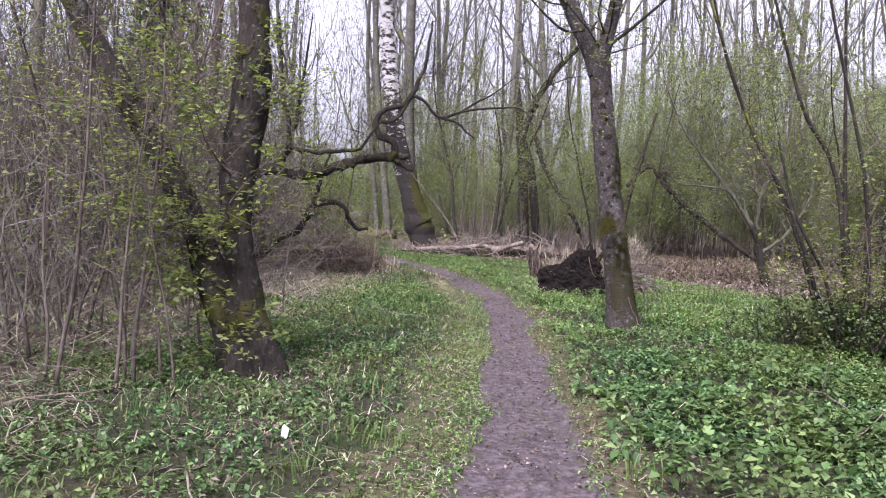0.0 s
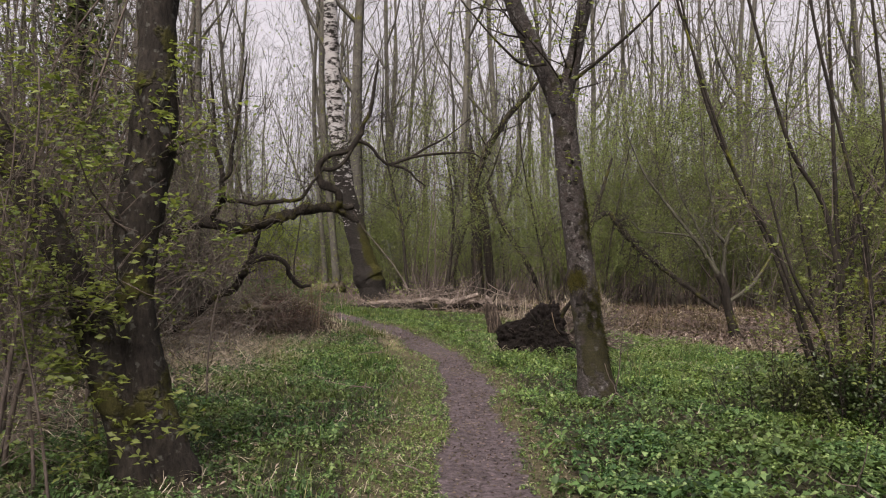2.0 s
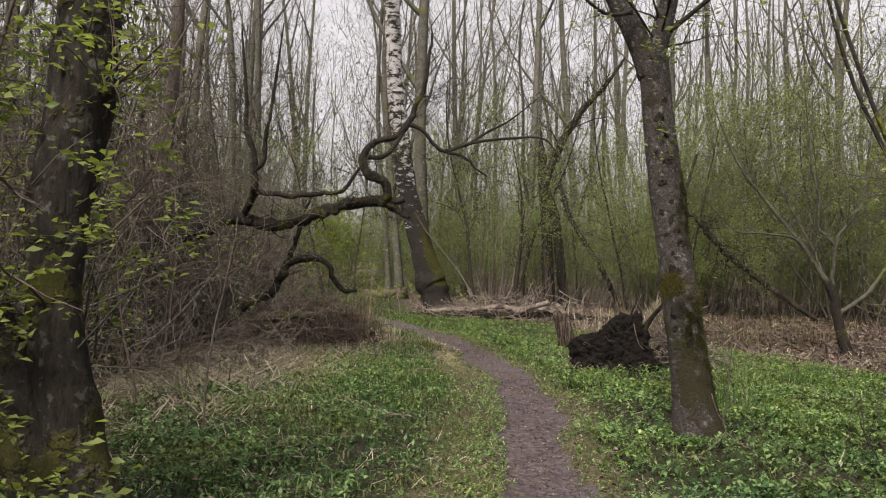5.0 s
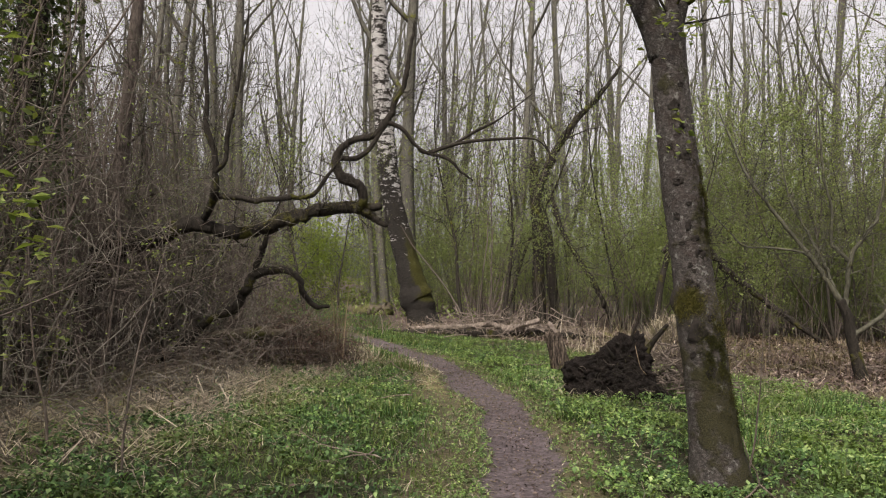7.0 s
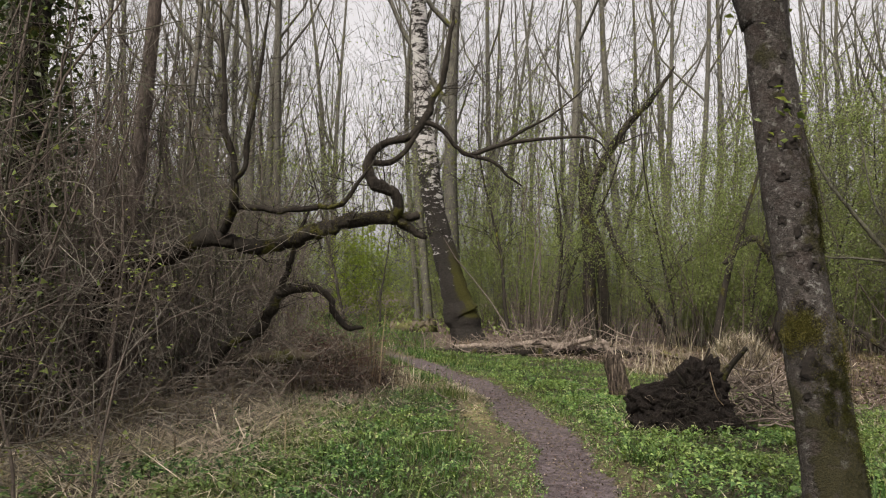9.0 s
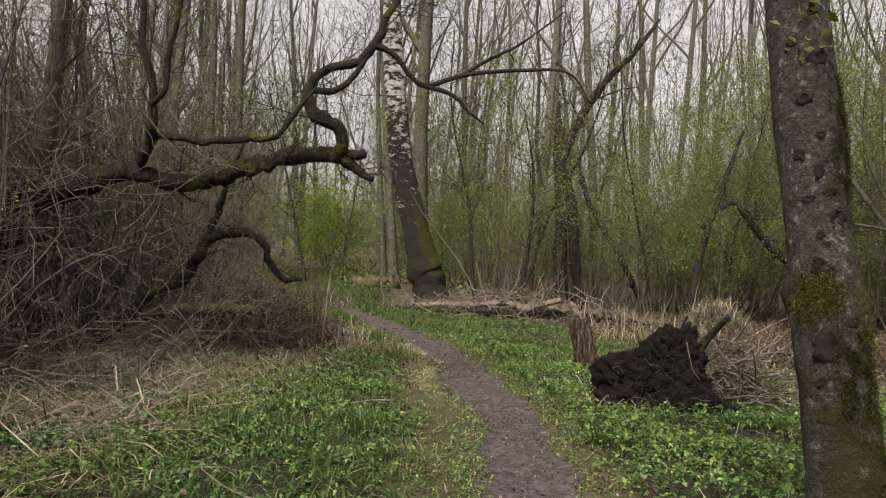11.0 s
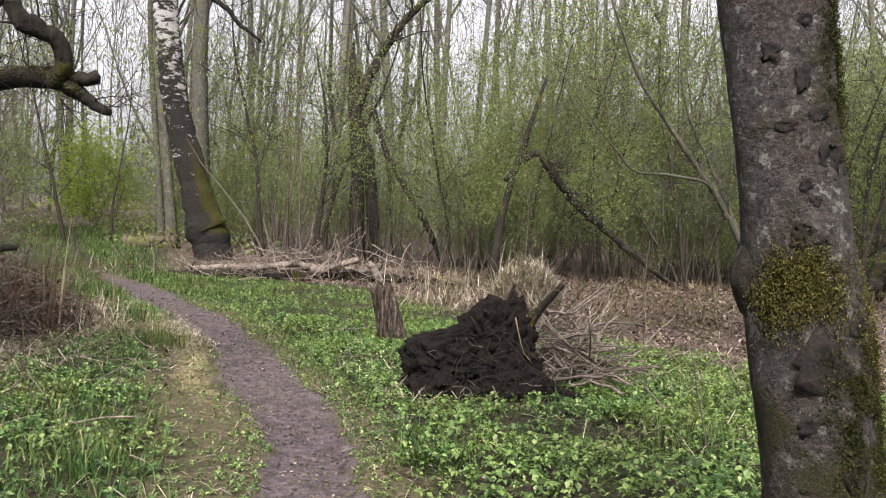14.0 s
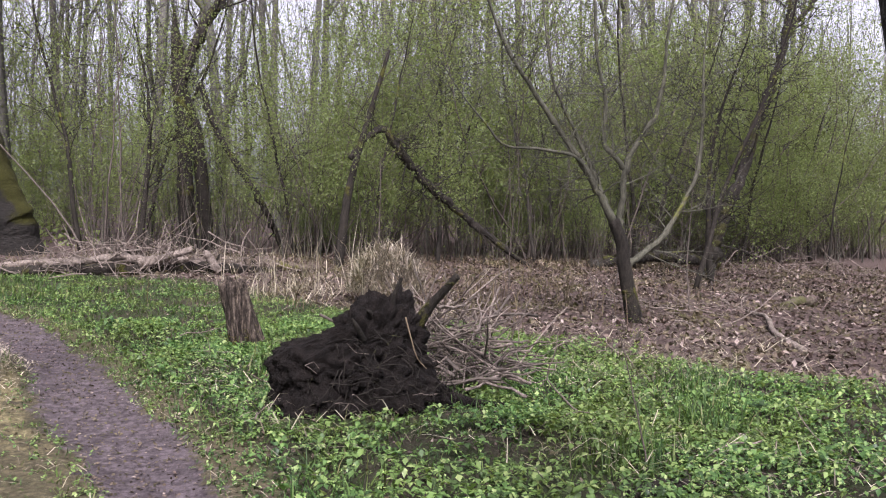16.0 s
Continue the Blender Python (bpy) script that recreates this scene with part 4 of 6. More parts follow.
def hazel_bush():
    """Fan of long stems beside the path, with young leaves low down."""
    rng = np.random.default_rng(18)
    bush = thing("hazel_bush", "fan of dark slender hazel stems with yellow-green leaves", "bush")
    y = 9.6
    ends = [((4.45, y, 0), (3.85, y, 1.55), (3.36, y, 2.42), (2.85, y, 3.75), (2.4, y, 5.2)), ((4.6, y, 0), (4.33, y, 1.9), (3.9, y, 2.7), (3.52, y, 3.9), (3.1, y, 5.4)),
            ((4.8, y, 0), (4.72, y, 1.0), (4.64, y, 1.95), (4.12, y, 3.95), (3.9, y, 5.4)), ((4.5, y + 0.3, 0), (4.0, y + 0.4, 1.5), (3.3, y + 0.5, 3.0), (2.9, y + 0.5, 4.4)),
            ((4.9, y, 0), (4.95, y, 1.5), (4.85, y, 3.0), (4.6, y, 5.0)), ((4.85, y - 0.2, 0), (5.1, y - 0.3, 1.5), (5.3, y - 0.4, 3.0), (5.2, y - 0.4, 5.0)), ((4.4, y - 0.2, 0), (4.15, y - 0.3, 0.8), (3.75, y - 0.4, 1.5), (3.5, y - 0.4, 2.3)),
            ((5.0, y + 0.2, 0), (5.5, y + 0.3, 1.6), (5.8, y + 0.4, 3.2)), ((4.7, y + 0.3, 0), (4.6, y + 0.4, 2.0), (4.5, y + 0.5, 4.5)), ((4.55, y - 0.3, 0), (4.5, y - 0.5, 1.0), (4.3, y - 0.6, 2.2))]
    tw, tips = Mesh(), []
    for e in ends:
        r0 = rng.uniform(0.022, 0.034)
        ctrl = [(*q[:2], q[2] - (0.1 if i == 0 else 0), r0 * (1 - 0.8 * i / len(e))) for i, q in enumerate(e)]
        _, q = limb(bush, "stem", "twig_dark", ctrl, 24, 7, 0.03, rng)
        twigs(tw, q, rng, 12, 0.6, 1, tips, 0.06, 1.0, 0.08, 0.18, 3, 0.35, 0.003)
    for _ in range(44):
        a = np.array([4.6 + rng.normal(0, 0.3), y - 0.1 + rng.normal(0, 0.3), 0.0])
        s = shoot(rng, a, (rng.normal(0, 0.35), rng.normal(0, 0.35), 1), rng.uniform(0.7, 1.6), 0.008, 0.003, 7, 0.1, 0.05)
        tube(tw, s, 4, cap=False)
        twigs(tw, s, rng, 5, 0.3, 0, tips, 0.2, 1.0)
    crown = part("twig_crown", tw, "twig_brown", bush)
    lv = Mesh()
    tp = np.array(tips)
    leaves(lv, tp[rng.random(len(tp)) < 0.35 + 0.4 * (tp[:, 2] < 1.4)], rng, 4, 0.052, 0.07)
    part("leaf_crown", lv, "leaf_young", crown)


hazel_bush()


def dark_brush():
    """Low dark scrub round the hazel's foot."""
    rng = np.random.default_rng(19)
    bush = thing("low_scrub", "low dark evergreen scrub round the hazel's foot", "bush")
    tw, tips = Mesh(), []
    for _ in range(110):
        a = np.array([4.42 + rng.normal(0, 0.45), 9.3 + rng.normal(0, 0.3), -0.03])
        s = shoot(rng, a, (rng.normal(0, 0.4), rng.normal(0, 0.4), 1), rng.uniform(0.35, 0.8), 0.007, 0.003, 6, 0.14, 0.02)
        tube(tw, s, 4, cap=False)
        twigs(tw, s, rng, 6, 0.22, 0, tips, 0.2, 1.0)
    crown = part("twig_crown", tw, "twig_dark", bush)
    lv = Mesh()
    leaves(lv, tips, rng, 3, 0.05, 0.04, 0.6, 0.6)
    part("leaf_crown", lv, "leaf_ivy", crown)


dark_brush()


# ---- patterns for repeated trees, shrubs and saplings ----
def tall_tree(seed, h, r, fork):
    rng = np.random.default_rng(seed)
    tree = thing("woodland_tree", "tall slender grey woodland tree just coming into leaf", "tree", group="woodland trees")
    lean = rng.normal(0, 0.025, 2) * h
    ctrl = [(lean[0] * u ** 1.3 + 0.34 * math.sin(6 * u + seed), lean[1] * u + 0.3 * math.sin(4.3 * u + 2 * seed), h * u - 0.1, r * (1.25 if u == 0 else 1) * (1 - 0.85 * u) + 0.01) for u in (0, 0.06, 0.2, 0.4, 0.6, 0.8, 1.0)]
    _, p = limb(tree, "trunk", "bark_far", ctrl, 26, 7, 0.04, rng)
    br, tips = Mesh(), []
    for _ in range(fork):
        i = rng.integers(7, 20)
        way = unit(np.r_[rng.normal(0, 1, 2), 0]) * 0.8 + (0, 0, 1)
        s = shoot(rng, p[i, :3], way, h * rng.uniform(0.22, 0.42), p[i, 3] * 0.55, 0.012, 8, 0.09, 0.12)
        tube(br, s, 5, cap=False)
        twigs(br, s, rng, 5, 1.7, 1, tips, 0.2, 1.0, 0.04, 0.25, 3, 0.4, 0.008, n_pts=3)
    twigs(br, p, rng, 16, 1.9, 1, tips, 0.2, 0.98, 0.0, 0.32, 3, 0.12, 0.006, n_pts=4)
    crown = part("branch_crown", br, "bark_far", tree)
    lv = Mesh()
    sel = np.array(tips)[rng.random(len(tips)) < 0.35]
    specks(lv, sel, rng, 2, 0.055, 0.16)
    part("leaf_crown", lv, "leaf_haze", crown)
    return tree


def shrub(seed, stems, h, leafy, name, label, twig, group, size=0.055, upright=0.28, sub=7, curl=0.18, level=0.05, reach=0.2, puff=0.26, bole=0.0):
    """Many-stemmed shrub; with bole > 0 its leaves keep above about that height."""
    rng = np.random.default_rng(seed)
    bush = thing(name, label, "shrub", group=group)
    tw, tips = Mesh(), []
    for _ in range(stems):
        st = Mesh()
        a = np.r_[rng.normal(0, 0.28, 2), -0.06]
        s = shoot(rng, a, np.r_[rng.normal(0, upright, 2), 1], h * rng.uniform(0.55, 1.1), rng.uniform(0.012, 0.028), 0.004, 9, 0.04 + curl * 0.3, 0.04)
        tube(st, s, 5, cap=False)
        part("stem", st, twig, bush)
        twigs(tw, s, rng, sub, h * reach, 1, tips, 0.12, 1.0, level, curl, 3, 0.45, 0.0035)
    crown = part("twig_crown", tw, twig, bush)
    if leafy > 0:
        lv = Mesh()
        sel = np.array(tips)
        sel = sel[rng.random(len(sel)) < min(1, leafy) * (1 if bole <= 0 else 0.12 + 0.88 * smooth(bole * 0.5, bole * 1.4, sel[:, 2]))]
        specks(lv, sel, rng, max(1, int(leafy)), size, puff if leafy > 1 else 0.08)
        part("leaf_crown", lv, "leaf_haze", crown)
    return bush


def place(x, y, turn=0.0, scale=1.0, tilt=0.0):
    z = float(height(np.array(float(x)), np.array(float(y))))
    return pose(x, y, z, tilt * math.cos(turn), tilt * math.sin(turn), math.degrees(turn)) @ Matrix.Scale(scale, 4)


def strew(patterns, spots):
    """Each pattern stands at one of the spots; the rest are copies."""
    for i, (x, y, turn, scale, tilt) in enumerate(spots):
        if i < len(patterns):
            patterns[i].matrix_basis = place(x, y, turn, scale, tilt)
        else:
            copy_thing(patterns[i % len(patterns)], place(x, y, turn, scale, tilt))


def clear_of_path(x, y, gap):
    return abs(x - float(path_x(np.array(float(y))))) > gap


rng = np.random.default_rng(31)
tall = [tall_tree(40 + i, h, r, f) for i, (h, r, f) in enumerate([(19, 0.15, 5), (22, 0.2, 6), (17, 0.1, 4), (20, 0.12, 5), (16, 0.085, 4), (21, 0.17, 6)])]
spots = [(-2.6, 36.5, 0.4, 1.1, 0), (-1.0, 35.0, 1.3, 1.25, 0), (2.2, 33.5, 2.0, 1.35, 0), (-3.3, 40, 3.0, 1.0, 0), (0.3, 38, 4.0, 0.9, 2), (4.3, 37, 5.0, 1.0, 0)]
while len(spots) < 136:
    x, y = rng.uniform(-34, 44), rng.uniform(34, 74)
    if abs(x) < 8 + y * 0.62 and clear_of_path(x, y, 1.8) and all((x - s[0]) ** 2 + (y - s[1]) ** 2 > 2.5 for s in spots):
        spots.append((x, y, rng.uniform(0, 6.28), rng.uniform(0.7, 1.15), rng.uniform(0, 1) ** 2 * 9))
for _ in range(16):
    x, y = rng.uniform(-24, -4.5), rng.uniform(36, 62)
    if clear_of_path(x, y, 1.6):
        spots.append((x, y, rng.uniform(0, 6.28), rng.uniform(0.7, 1.1), rng.uniform(0, 6)))
# those at negative y are unseen, added behind the camera to shape the light
for x, y in ((-11, 16), (-13, 26), (19.5, 33), (22, 36), (18, 36), (-9, 9), (-12, 4), (10.5, 13), (13, 8), (16, 16), (-8, -5), (-3, -11), (5, -9), (10, -4), (-15, -8), (0, -18), (14, -14)):
    spots.append((x, y, rng.uniform(0, 6.28), rng.uniform(0.8, 1.1), 1.5))
strew(tall, spots)

# green understorey behind the clearing
green = [shrub(60 + i, s, h, lf, "understorey_shrub", "young leafy understorey shrub with thin grey stems", "twig_brown", "understorey shrubs", 0.045, 0.36, 7, 0.34, -0.02, 0.2, 0.2, bole)
         for i, (s, h, lf, bole) in enumerate([(7, 5.8, 26, 1.2), (7, 4.9, 26, 1.0), (7, 6.6, 25, 1.7), (7, 5.4, 25, 1.2), (6, 3.4, 24, 0.5)])]
spots = []
while len(spots) < 122:
    x, y = rng.uniform(-0.5, 28), 28.4 + abs(rng.normal(0, 4.4))
    if clear_of_path(x, y, 2.2) and not (x < 0.8 and y < 31) and not (1.4 < x < 5.4 and y < 31.6) and math.sin(1.15 * x + 0.8 * math.sin(0.9 * y)) > rng.uniform(-1.5, 0.5):
        spots.append((x, y, rng.uniform(0, 6.28), rng.uniform(0.65, 1.2), 5))
while len(spots) < 154:
    x, y = rng.uniform(-20, 0.0), rng.uniform(33, 54)
    if clear_of_path(x, y, 2.2):
        spots.append((x, y, rng.uniform(0, 6.28), rng.uniform(0.5, 1.0), 3))
for x, y in ((13.4, 29.5), (15, 31), (16.6, 29), (18.2, 31.5), (20, 30), (21.5, 33), (17.5, 34), (14.6, 33.5)):
    spots.append((x, y, rng.uniform(0, 6.28), rng.uniform(0.95, 1.2), 3))
# shrubs at negative y are likewise unseen extras for light and closure
for x, y in ((8.5, 14), (9, 11), (8, 6.5), (7.5, 1.5), (-7, -2), (4, -6), (-3, -6)):
    spots.append((x, y, rng.uniform(0, 6.28), rng.uniform(0.6, 0.8), 3))
strew(green, spots)


def shoot_thicket():
    """Close stand of thin upright bare shoots at the foot of the green shrubs."""
    rng = np.random.default_rng(140)
    for mat, label, n in (("twig_brown", "close stand of thin brown upright shoots", 300), ("twig_dark", "thin dark upright shoots under the shrubs", 120), ("bark_olive", "thin olive shoots under the shrubs", 420)):
        m = Mesh()
        y = 28.0 + np.abs(rng.normal(0, 2.6, n))
        x = rng.uniform(0.2, 26, n)
        for a, b in zip(x, y):
            if (a < 0.9 and b < 30.8) or abs(a - float(path_x(np.array(b)))) < 1.6:
                continue
            s = shoot(rng, (a, b, -0.03), (rng.normal(0, 0.12), rng.normal(0, 0.12), 1), rng.uniform(0.8, 3.4), rng.uniform(0.006, 0.014), 0.003, 6, 0.07, 0.02)
            tube(m, s, 3, cap=False)
        tagged(part("shoot_thicket", m, mat), label, "shoots", kind="stuff")


shoot_thicket()

# bare tangled thicket on the path's other side
bare = [shrub(80 + i, s, h, lf, "bare_thicket_shrub", "bare tangled brown thicket shrub with curling twigs", tw, "thicket shrubs", 0.04, 0.3 if h < 3.2 else 0.15, 8, 0.34 if h < 3.2 else 0.26)
        for i, (s, h, lf, tw) in enumerate([(10, 3.0, 0, "twig_brown"), (9, 4.2, 0, "twig_brown"), (10, 2.4, 0, "twig_grey"), (8, 4.8, 0.25, "twig_brown"), (8, 4.6, 0.5, "bark_olive")])]
spots = []
while len(spots) < 62:
    y = rng.uniform(8.5, 24)
    x = float(hay_x(np.array(y))) - 1.0 - abs(rng.normal(0, 2.6))
    if not (y < 12 and x > -4.2) and not (14 < y < 19 and x > -3.5):
        spots.append((x, y, rng.uniform(0, 6.28), rng.uniform(0.75, 1.15), 5))
for x, y in ((-4.2, 7.4), (-3.6, 8.4), (-4.8, 9.3), (-5.2, 6.4), (-4.4, 5.2), (-6, 7.5), (-5.6, 10.2), (-3.4, 10.4), (-7, 5), (-6.2, 3.4)):
    spots.append((x, y, rng.uniform(0, 6.28), rng.uniform(0.8, 1.1), 4))
for _ in range(40):
    spots.append((rng.uniform(-9.5, -3.9), rng.uniform(11, 22), rng.uniform(0, 6.28), rng.uniform(1.0, 1.4), 5))
for _ in range(12):
    spots.append((rng.uniform(-9.5, -4.6), rng.uniform(20, 28), rng.uniform(0, 6.28), rng.uniform(1.0, 1.3), 5))
strew(bare, spots)


def sapling(seed, leafy):
    rng = np.random.default_rng(seed)
    tree = thing("sapling", "thin brown sapling with a few young leaves", "sapling", group="saplings")
    s = shoot(rng, (0, 0, -0.05), (rng.normal(0, 0.06), rng.normal(0, 0.06), 1), rng.uniform(2.4, 3.4), 0.018, 0.005, 14, 0.05, 0.03)
    m = Mesh()
    tube(m, s, 6, 0.03, rng)
    part("stem", m, "twig_brown", tree)
    tw, tips = Mesh(), []
    twigs(tw, s, rng, 14, 0.55, 1, tips, 0.1, 1.0, 0.07, 0.15, 3, 0.4, 0.0028)
    crown = part("twig_crown", tw, "twig_brown", tree)
    lv = Mesh()
    sel = np.array(tips)[rng.random(len(tips)) < leafy]
    leaves(lv, sel[::2], rng, 3, 0.05, 0.06, 0.25)
    part("leaf_crown", lv, "leaf_young", crown)
    return tree


sap = [sapling(100 + i, lf) for i, lf in enumerate((0.8, 0.3, 0.6))]
strew(sap, [(-2.28, 6.5, 0, 1, 0), (-2.75, 6.2, 1, 1.0, 2), (-3.4, 7.2, 2, 1.05, 2), (-2.45, 6.75, 3, 0.9, 3), (-2.15, 6.7, 4, 0.75, 2), (-2.6, 7.3, 5, 1.1, 3), (-3.0, 6.6, 1.5, 0.9, 4), (-3.7, 6.4, 2.5, 1.1, 3), (-2.95, 8.1, 3.5, 1.15, 2),
           (-2.5, 8.6, 4.5, 1.0, 2), (-3.9, 7.9, 5.5, 1.2, 3), (-1.78, 9.9, 0.5, 0.55, 3), (-2.6, 10.6, 2.2, 0.7, 4), (-3.1, 5.4, 4.1, 0.9, 3), (-3.6, 5.0, 1.1, 1.0, 4), (-4.1, 6.0, 0.3, 1.1, 2), (2.42, 10.45, 0.3, 0.45, 2), (-2.2, 8.0, 2.9, 0.8, 3),
           (-2.35, 6.3, 0.9, 0.85, 4), (-1.95, 6.45, 5.2, 0.6, 4), (3.4, 13.4, 1.2, 0.3, 5), (6.2, 20.6, 0.4, 0.7, 4), (8.6, 19.6, 2.4, 0.8, 3), (9.3, 22.5, 4.4, 1.0, 4), (5.2, 23.5, 5.4, 0.8, 4)])


def whip(seed):
    rng = np.random.default_rng(seed)
    tree = thing("young_tree", "thin dark young tree leaning among green shrubs", "tree", group="young trees")
    h = rng.uniform(5, 7.5)
    s = shoot(rng, (0, 0, -0.1), (rng.normal(0, 0.18), rng.normal(0, 0.1), 1), h, rng.uniform(0.045, 0.075), 0.012, 16, 0.07, 0.015)
    m = Mesh()
    tube(m, s, 7, 0.05, rng)
    part("stem", m, "twig_dark", tree)
    tw, tips = Mesh(), []
    twigs(tw, s, rng, 20, 1.3, 1, tips, 0.15, 1.0, 0.06, 0.2, 3, 0.3, 0.006)
    crown = part("twig_crown", tw, "twig_dark", tree)
    lv = Mesh()
    specks(lv, tips, rng, 2, 0.05, 0.12)
    part("leaf_crown", lv, "leaf_haze", crown)
    return tree


wrng = np.random.default_rng(115)
strew([whip(116 + i) for i in range(5)], [(x, y, wrng.uniform(0, 6.28), wrng.uniform(0.75, 1.15), 3) for x, y in
      ((1.6, 28.4), (0.6, 30.5), (6.6, 28.2), (5.2, 29.6), (8.0, 27.6), (9.2, 29), (10.4, 27.4), (11.6, 28.6), (12.6, 26.6), (13.8, 28), (15.2, 26.8), (16.8, 27.8), (18.4, 26.4), (7.4, 30.4), (14.4, 30), (20, 28.5), (1.9, 32), (4.2, 33), (-3.8, 35), (-4.6, 33), (12.2, 23.4), (10.8, 22.2))])


def leaning_tree():
    rng = np.random.default_rng(118)
    tree = thing("leaning_tree", "dark mossy leaning forked tree among leafing shrubs", "tree")
    y = 25.0
    _, p = limb(tree, "trunk", "bark_mossy", [(13.35, y, -0.05, 0.17), (13.55, y, 0.7, 0.135), (13.93, y, 1.65, 0.125), (14.33, y, 2.62, 0.115), (14.67, y, 3.65, 0.105), (15.09, y, 4.7, 0.095), (15.3, y, 5.61, 0.085), (15.42, y, 6.38, 0.075), (15.7, y, 8.5, 0.05), (15.8, y, 11.5, 0.015)], 70, 14, 0.11, rng)
    _, b = limb(tree, "limb", "bark_mossy", [(15.2, y, 5.3, 0.06), (15.55, y, 5.8, 0.055), (16.06, y, 6.33, 0.05), (16.6, y, 7.2, 0.04), (17.3, y, 8.8, 0.012)], 50, 10, 0.12, rng)
    tw, tips = Mesh(), []
    twigs(tw, p, rng, 22, 1.3, 1, tips, 0.1, 1.0, 0.02, 0.22, 3, 0.2, 0.005, 1.1)
    twigs(tw, b, rng, 16, 1.1, 1, tips, 0.1, 1.0, 0.02, 0.22, 3, 0.25, 0.005, 1.1)
    crown = part("twig_crown", tw, "twig_dark", tree)
    lv = Mesh()
    specks(lv, tips, rng, 6, 0.05, 0.14)
    part("leaf_crown", lv, "leaf_haze", crown)


leaning_tree()


def ivy_trunk():
    rng = np.random.default_rng(120)
    tree = thing("ivy_clad_tree", "dark trunk clad in glossy ivy inside the thicket", "tree", at=(0, 0, 0))
    _, p = limb(tree, "trunk", "bark_dark", [(-4.75, 14.3, -0.1, 0.26), (-4.7, 14.3, 1.5, 0.2), (-4.75, 14.3, 4, 0.17), (-4.6, 14.3, 8, 0.1)], 40, 14, 0.05, rng)
    n = 9000
    a = p[rng.integers(0, 38, n)]
    th, out = rng.uniform(0, 6.28, n), 0.10 + 0.28 * rng.random(n) ** 2
    m = Mesh()
    leaves(m, a[:, :3] + np.stack([np.cos(th) * (a[:, 3] + out), np.sin(th) * (a[:, 3] + out), rng.normal(0, 0.1, n)], 1), rng, 1, 0.085, 0.08, 0.8, 0.8)
    part("ivy", m, "leaf_ivy", tree, "dark glossy ivy leaves")
    slim = thing("thicket_tree", "slim reddish-brown tree trunk standing in the bare thicket", "tree")
    _, q = limb(slim, "trunk", "twig_brown", [(-4.5, 16.4, -0.1, 0.13), (-4.5, 16.4, 1.5, 0.11), (-4.42, 16.4, 3.2, 0.1), (-4.3, 16.4, 5.5, 0.08), (-4.25, 16.4, 9, 0.04)], 60, 12, 0.05, rng)
    tw, tips = Mesh(), []
    twigs(tw, q, rng, 30, 1.3, 1, tips, 0.15, 1.0, 0.03, 0.24, 3, 0.14, 0.004)
    part("twig_crown", tw, "twig_brown", slim)


ivy_trunk()


def bright_bush():
    b = shrub(122, 9, 3.2, 24, "bright_leafed_bush", "bright yellow-green leafing bush beyond the birch", "twig_grey", "", 0.06, 0.3, 8)
    for c in b.children_recursive:
        if c.name.startswith("leaf"):
            c.data.materials[0] = M["leaf_bright"]
    b.matrix_basis = place(-6.3, 46.5, 0.4, 1.5)


bright_bush()


def far_woods():
    """Closely packed distant trunks and leaf haze that close the view all round."""
    rng = np.random.default_rng(130)
    m, lv = Mesh(), Mesh()
    n = 620
    th = rng.uniform(0, 2 * np.pi, n)
    d = rng.uniform(76, 120, n)
    for a, r in zip(th, d):
        x, y = r * math.sin(a), 10 + r * math.cos(a)
        s = shoot(rng, (x, y, -0.2), (rng.normal(0, 0.03), rng.normal(0, 0.03), 1), rng.uniform(13, 21), rng.uniform(0.09, 0.2), 0.04, 6, 0.03)
        tube(m, s, 5, cap=False)
        for _ in range(4):
            i = rng.integers(2, 5)
            tube(m, shoot(rng, s[i, :3], (rng.normal(0, 0.6), rng.normal(0, 0.6), 1), rng.uniform(3, 6), 0.07, 0.02, 4, 0.12, 0.1), 3, cap=False)
    k = 15000
    th, d = rng.uniform(0, 2 * np.pi, k), rng.uniform(62, 110, k)
    leaves(lv, np.stack([d * np.sin(th), 10 + d * np.cos(th), 0.2 + rng.random(k) ** 1.4 * 6], 1), rng, 1, 0.8, 0.3, 0.8, 0.7)
    tagged(part("far_woods", m, "bark_far"), "distant dense stand of bare grey trunks", "woods", kind="stuff")
    tagged(part("far_undergrowth", lv, "leaf_haze"), "distant hazy green undergrowth between trunks", "undergrowth", kind="stuff")


far_woods()


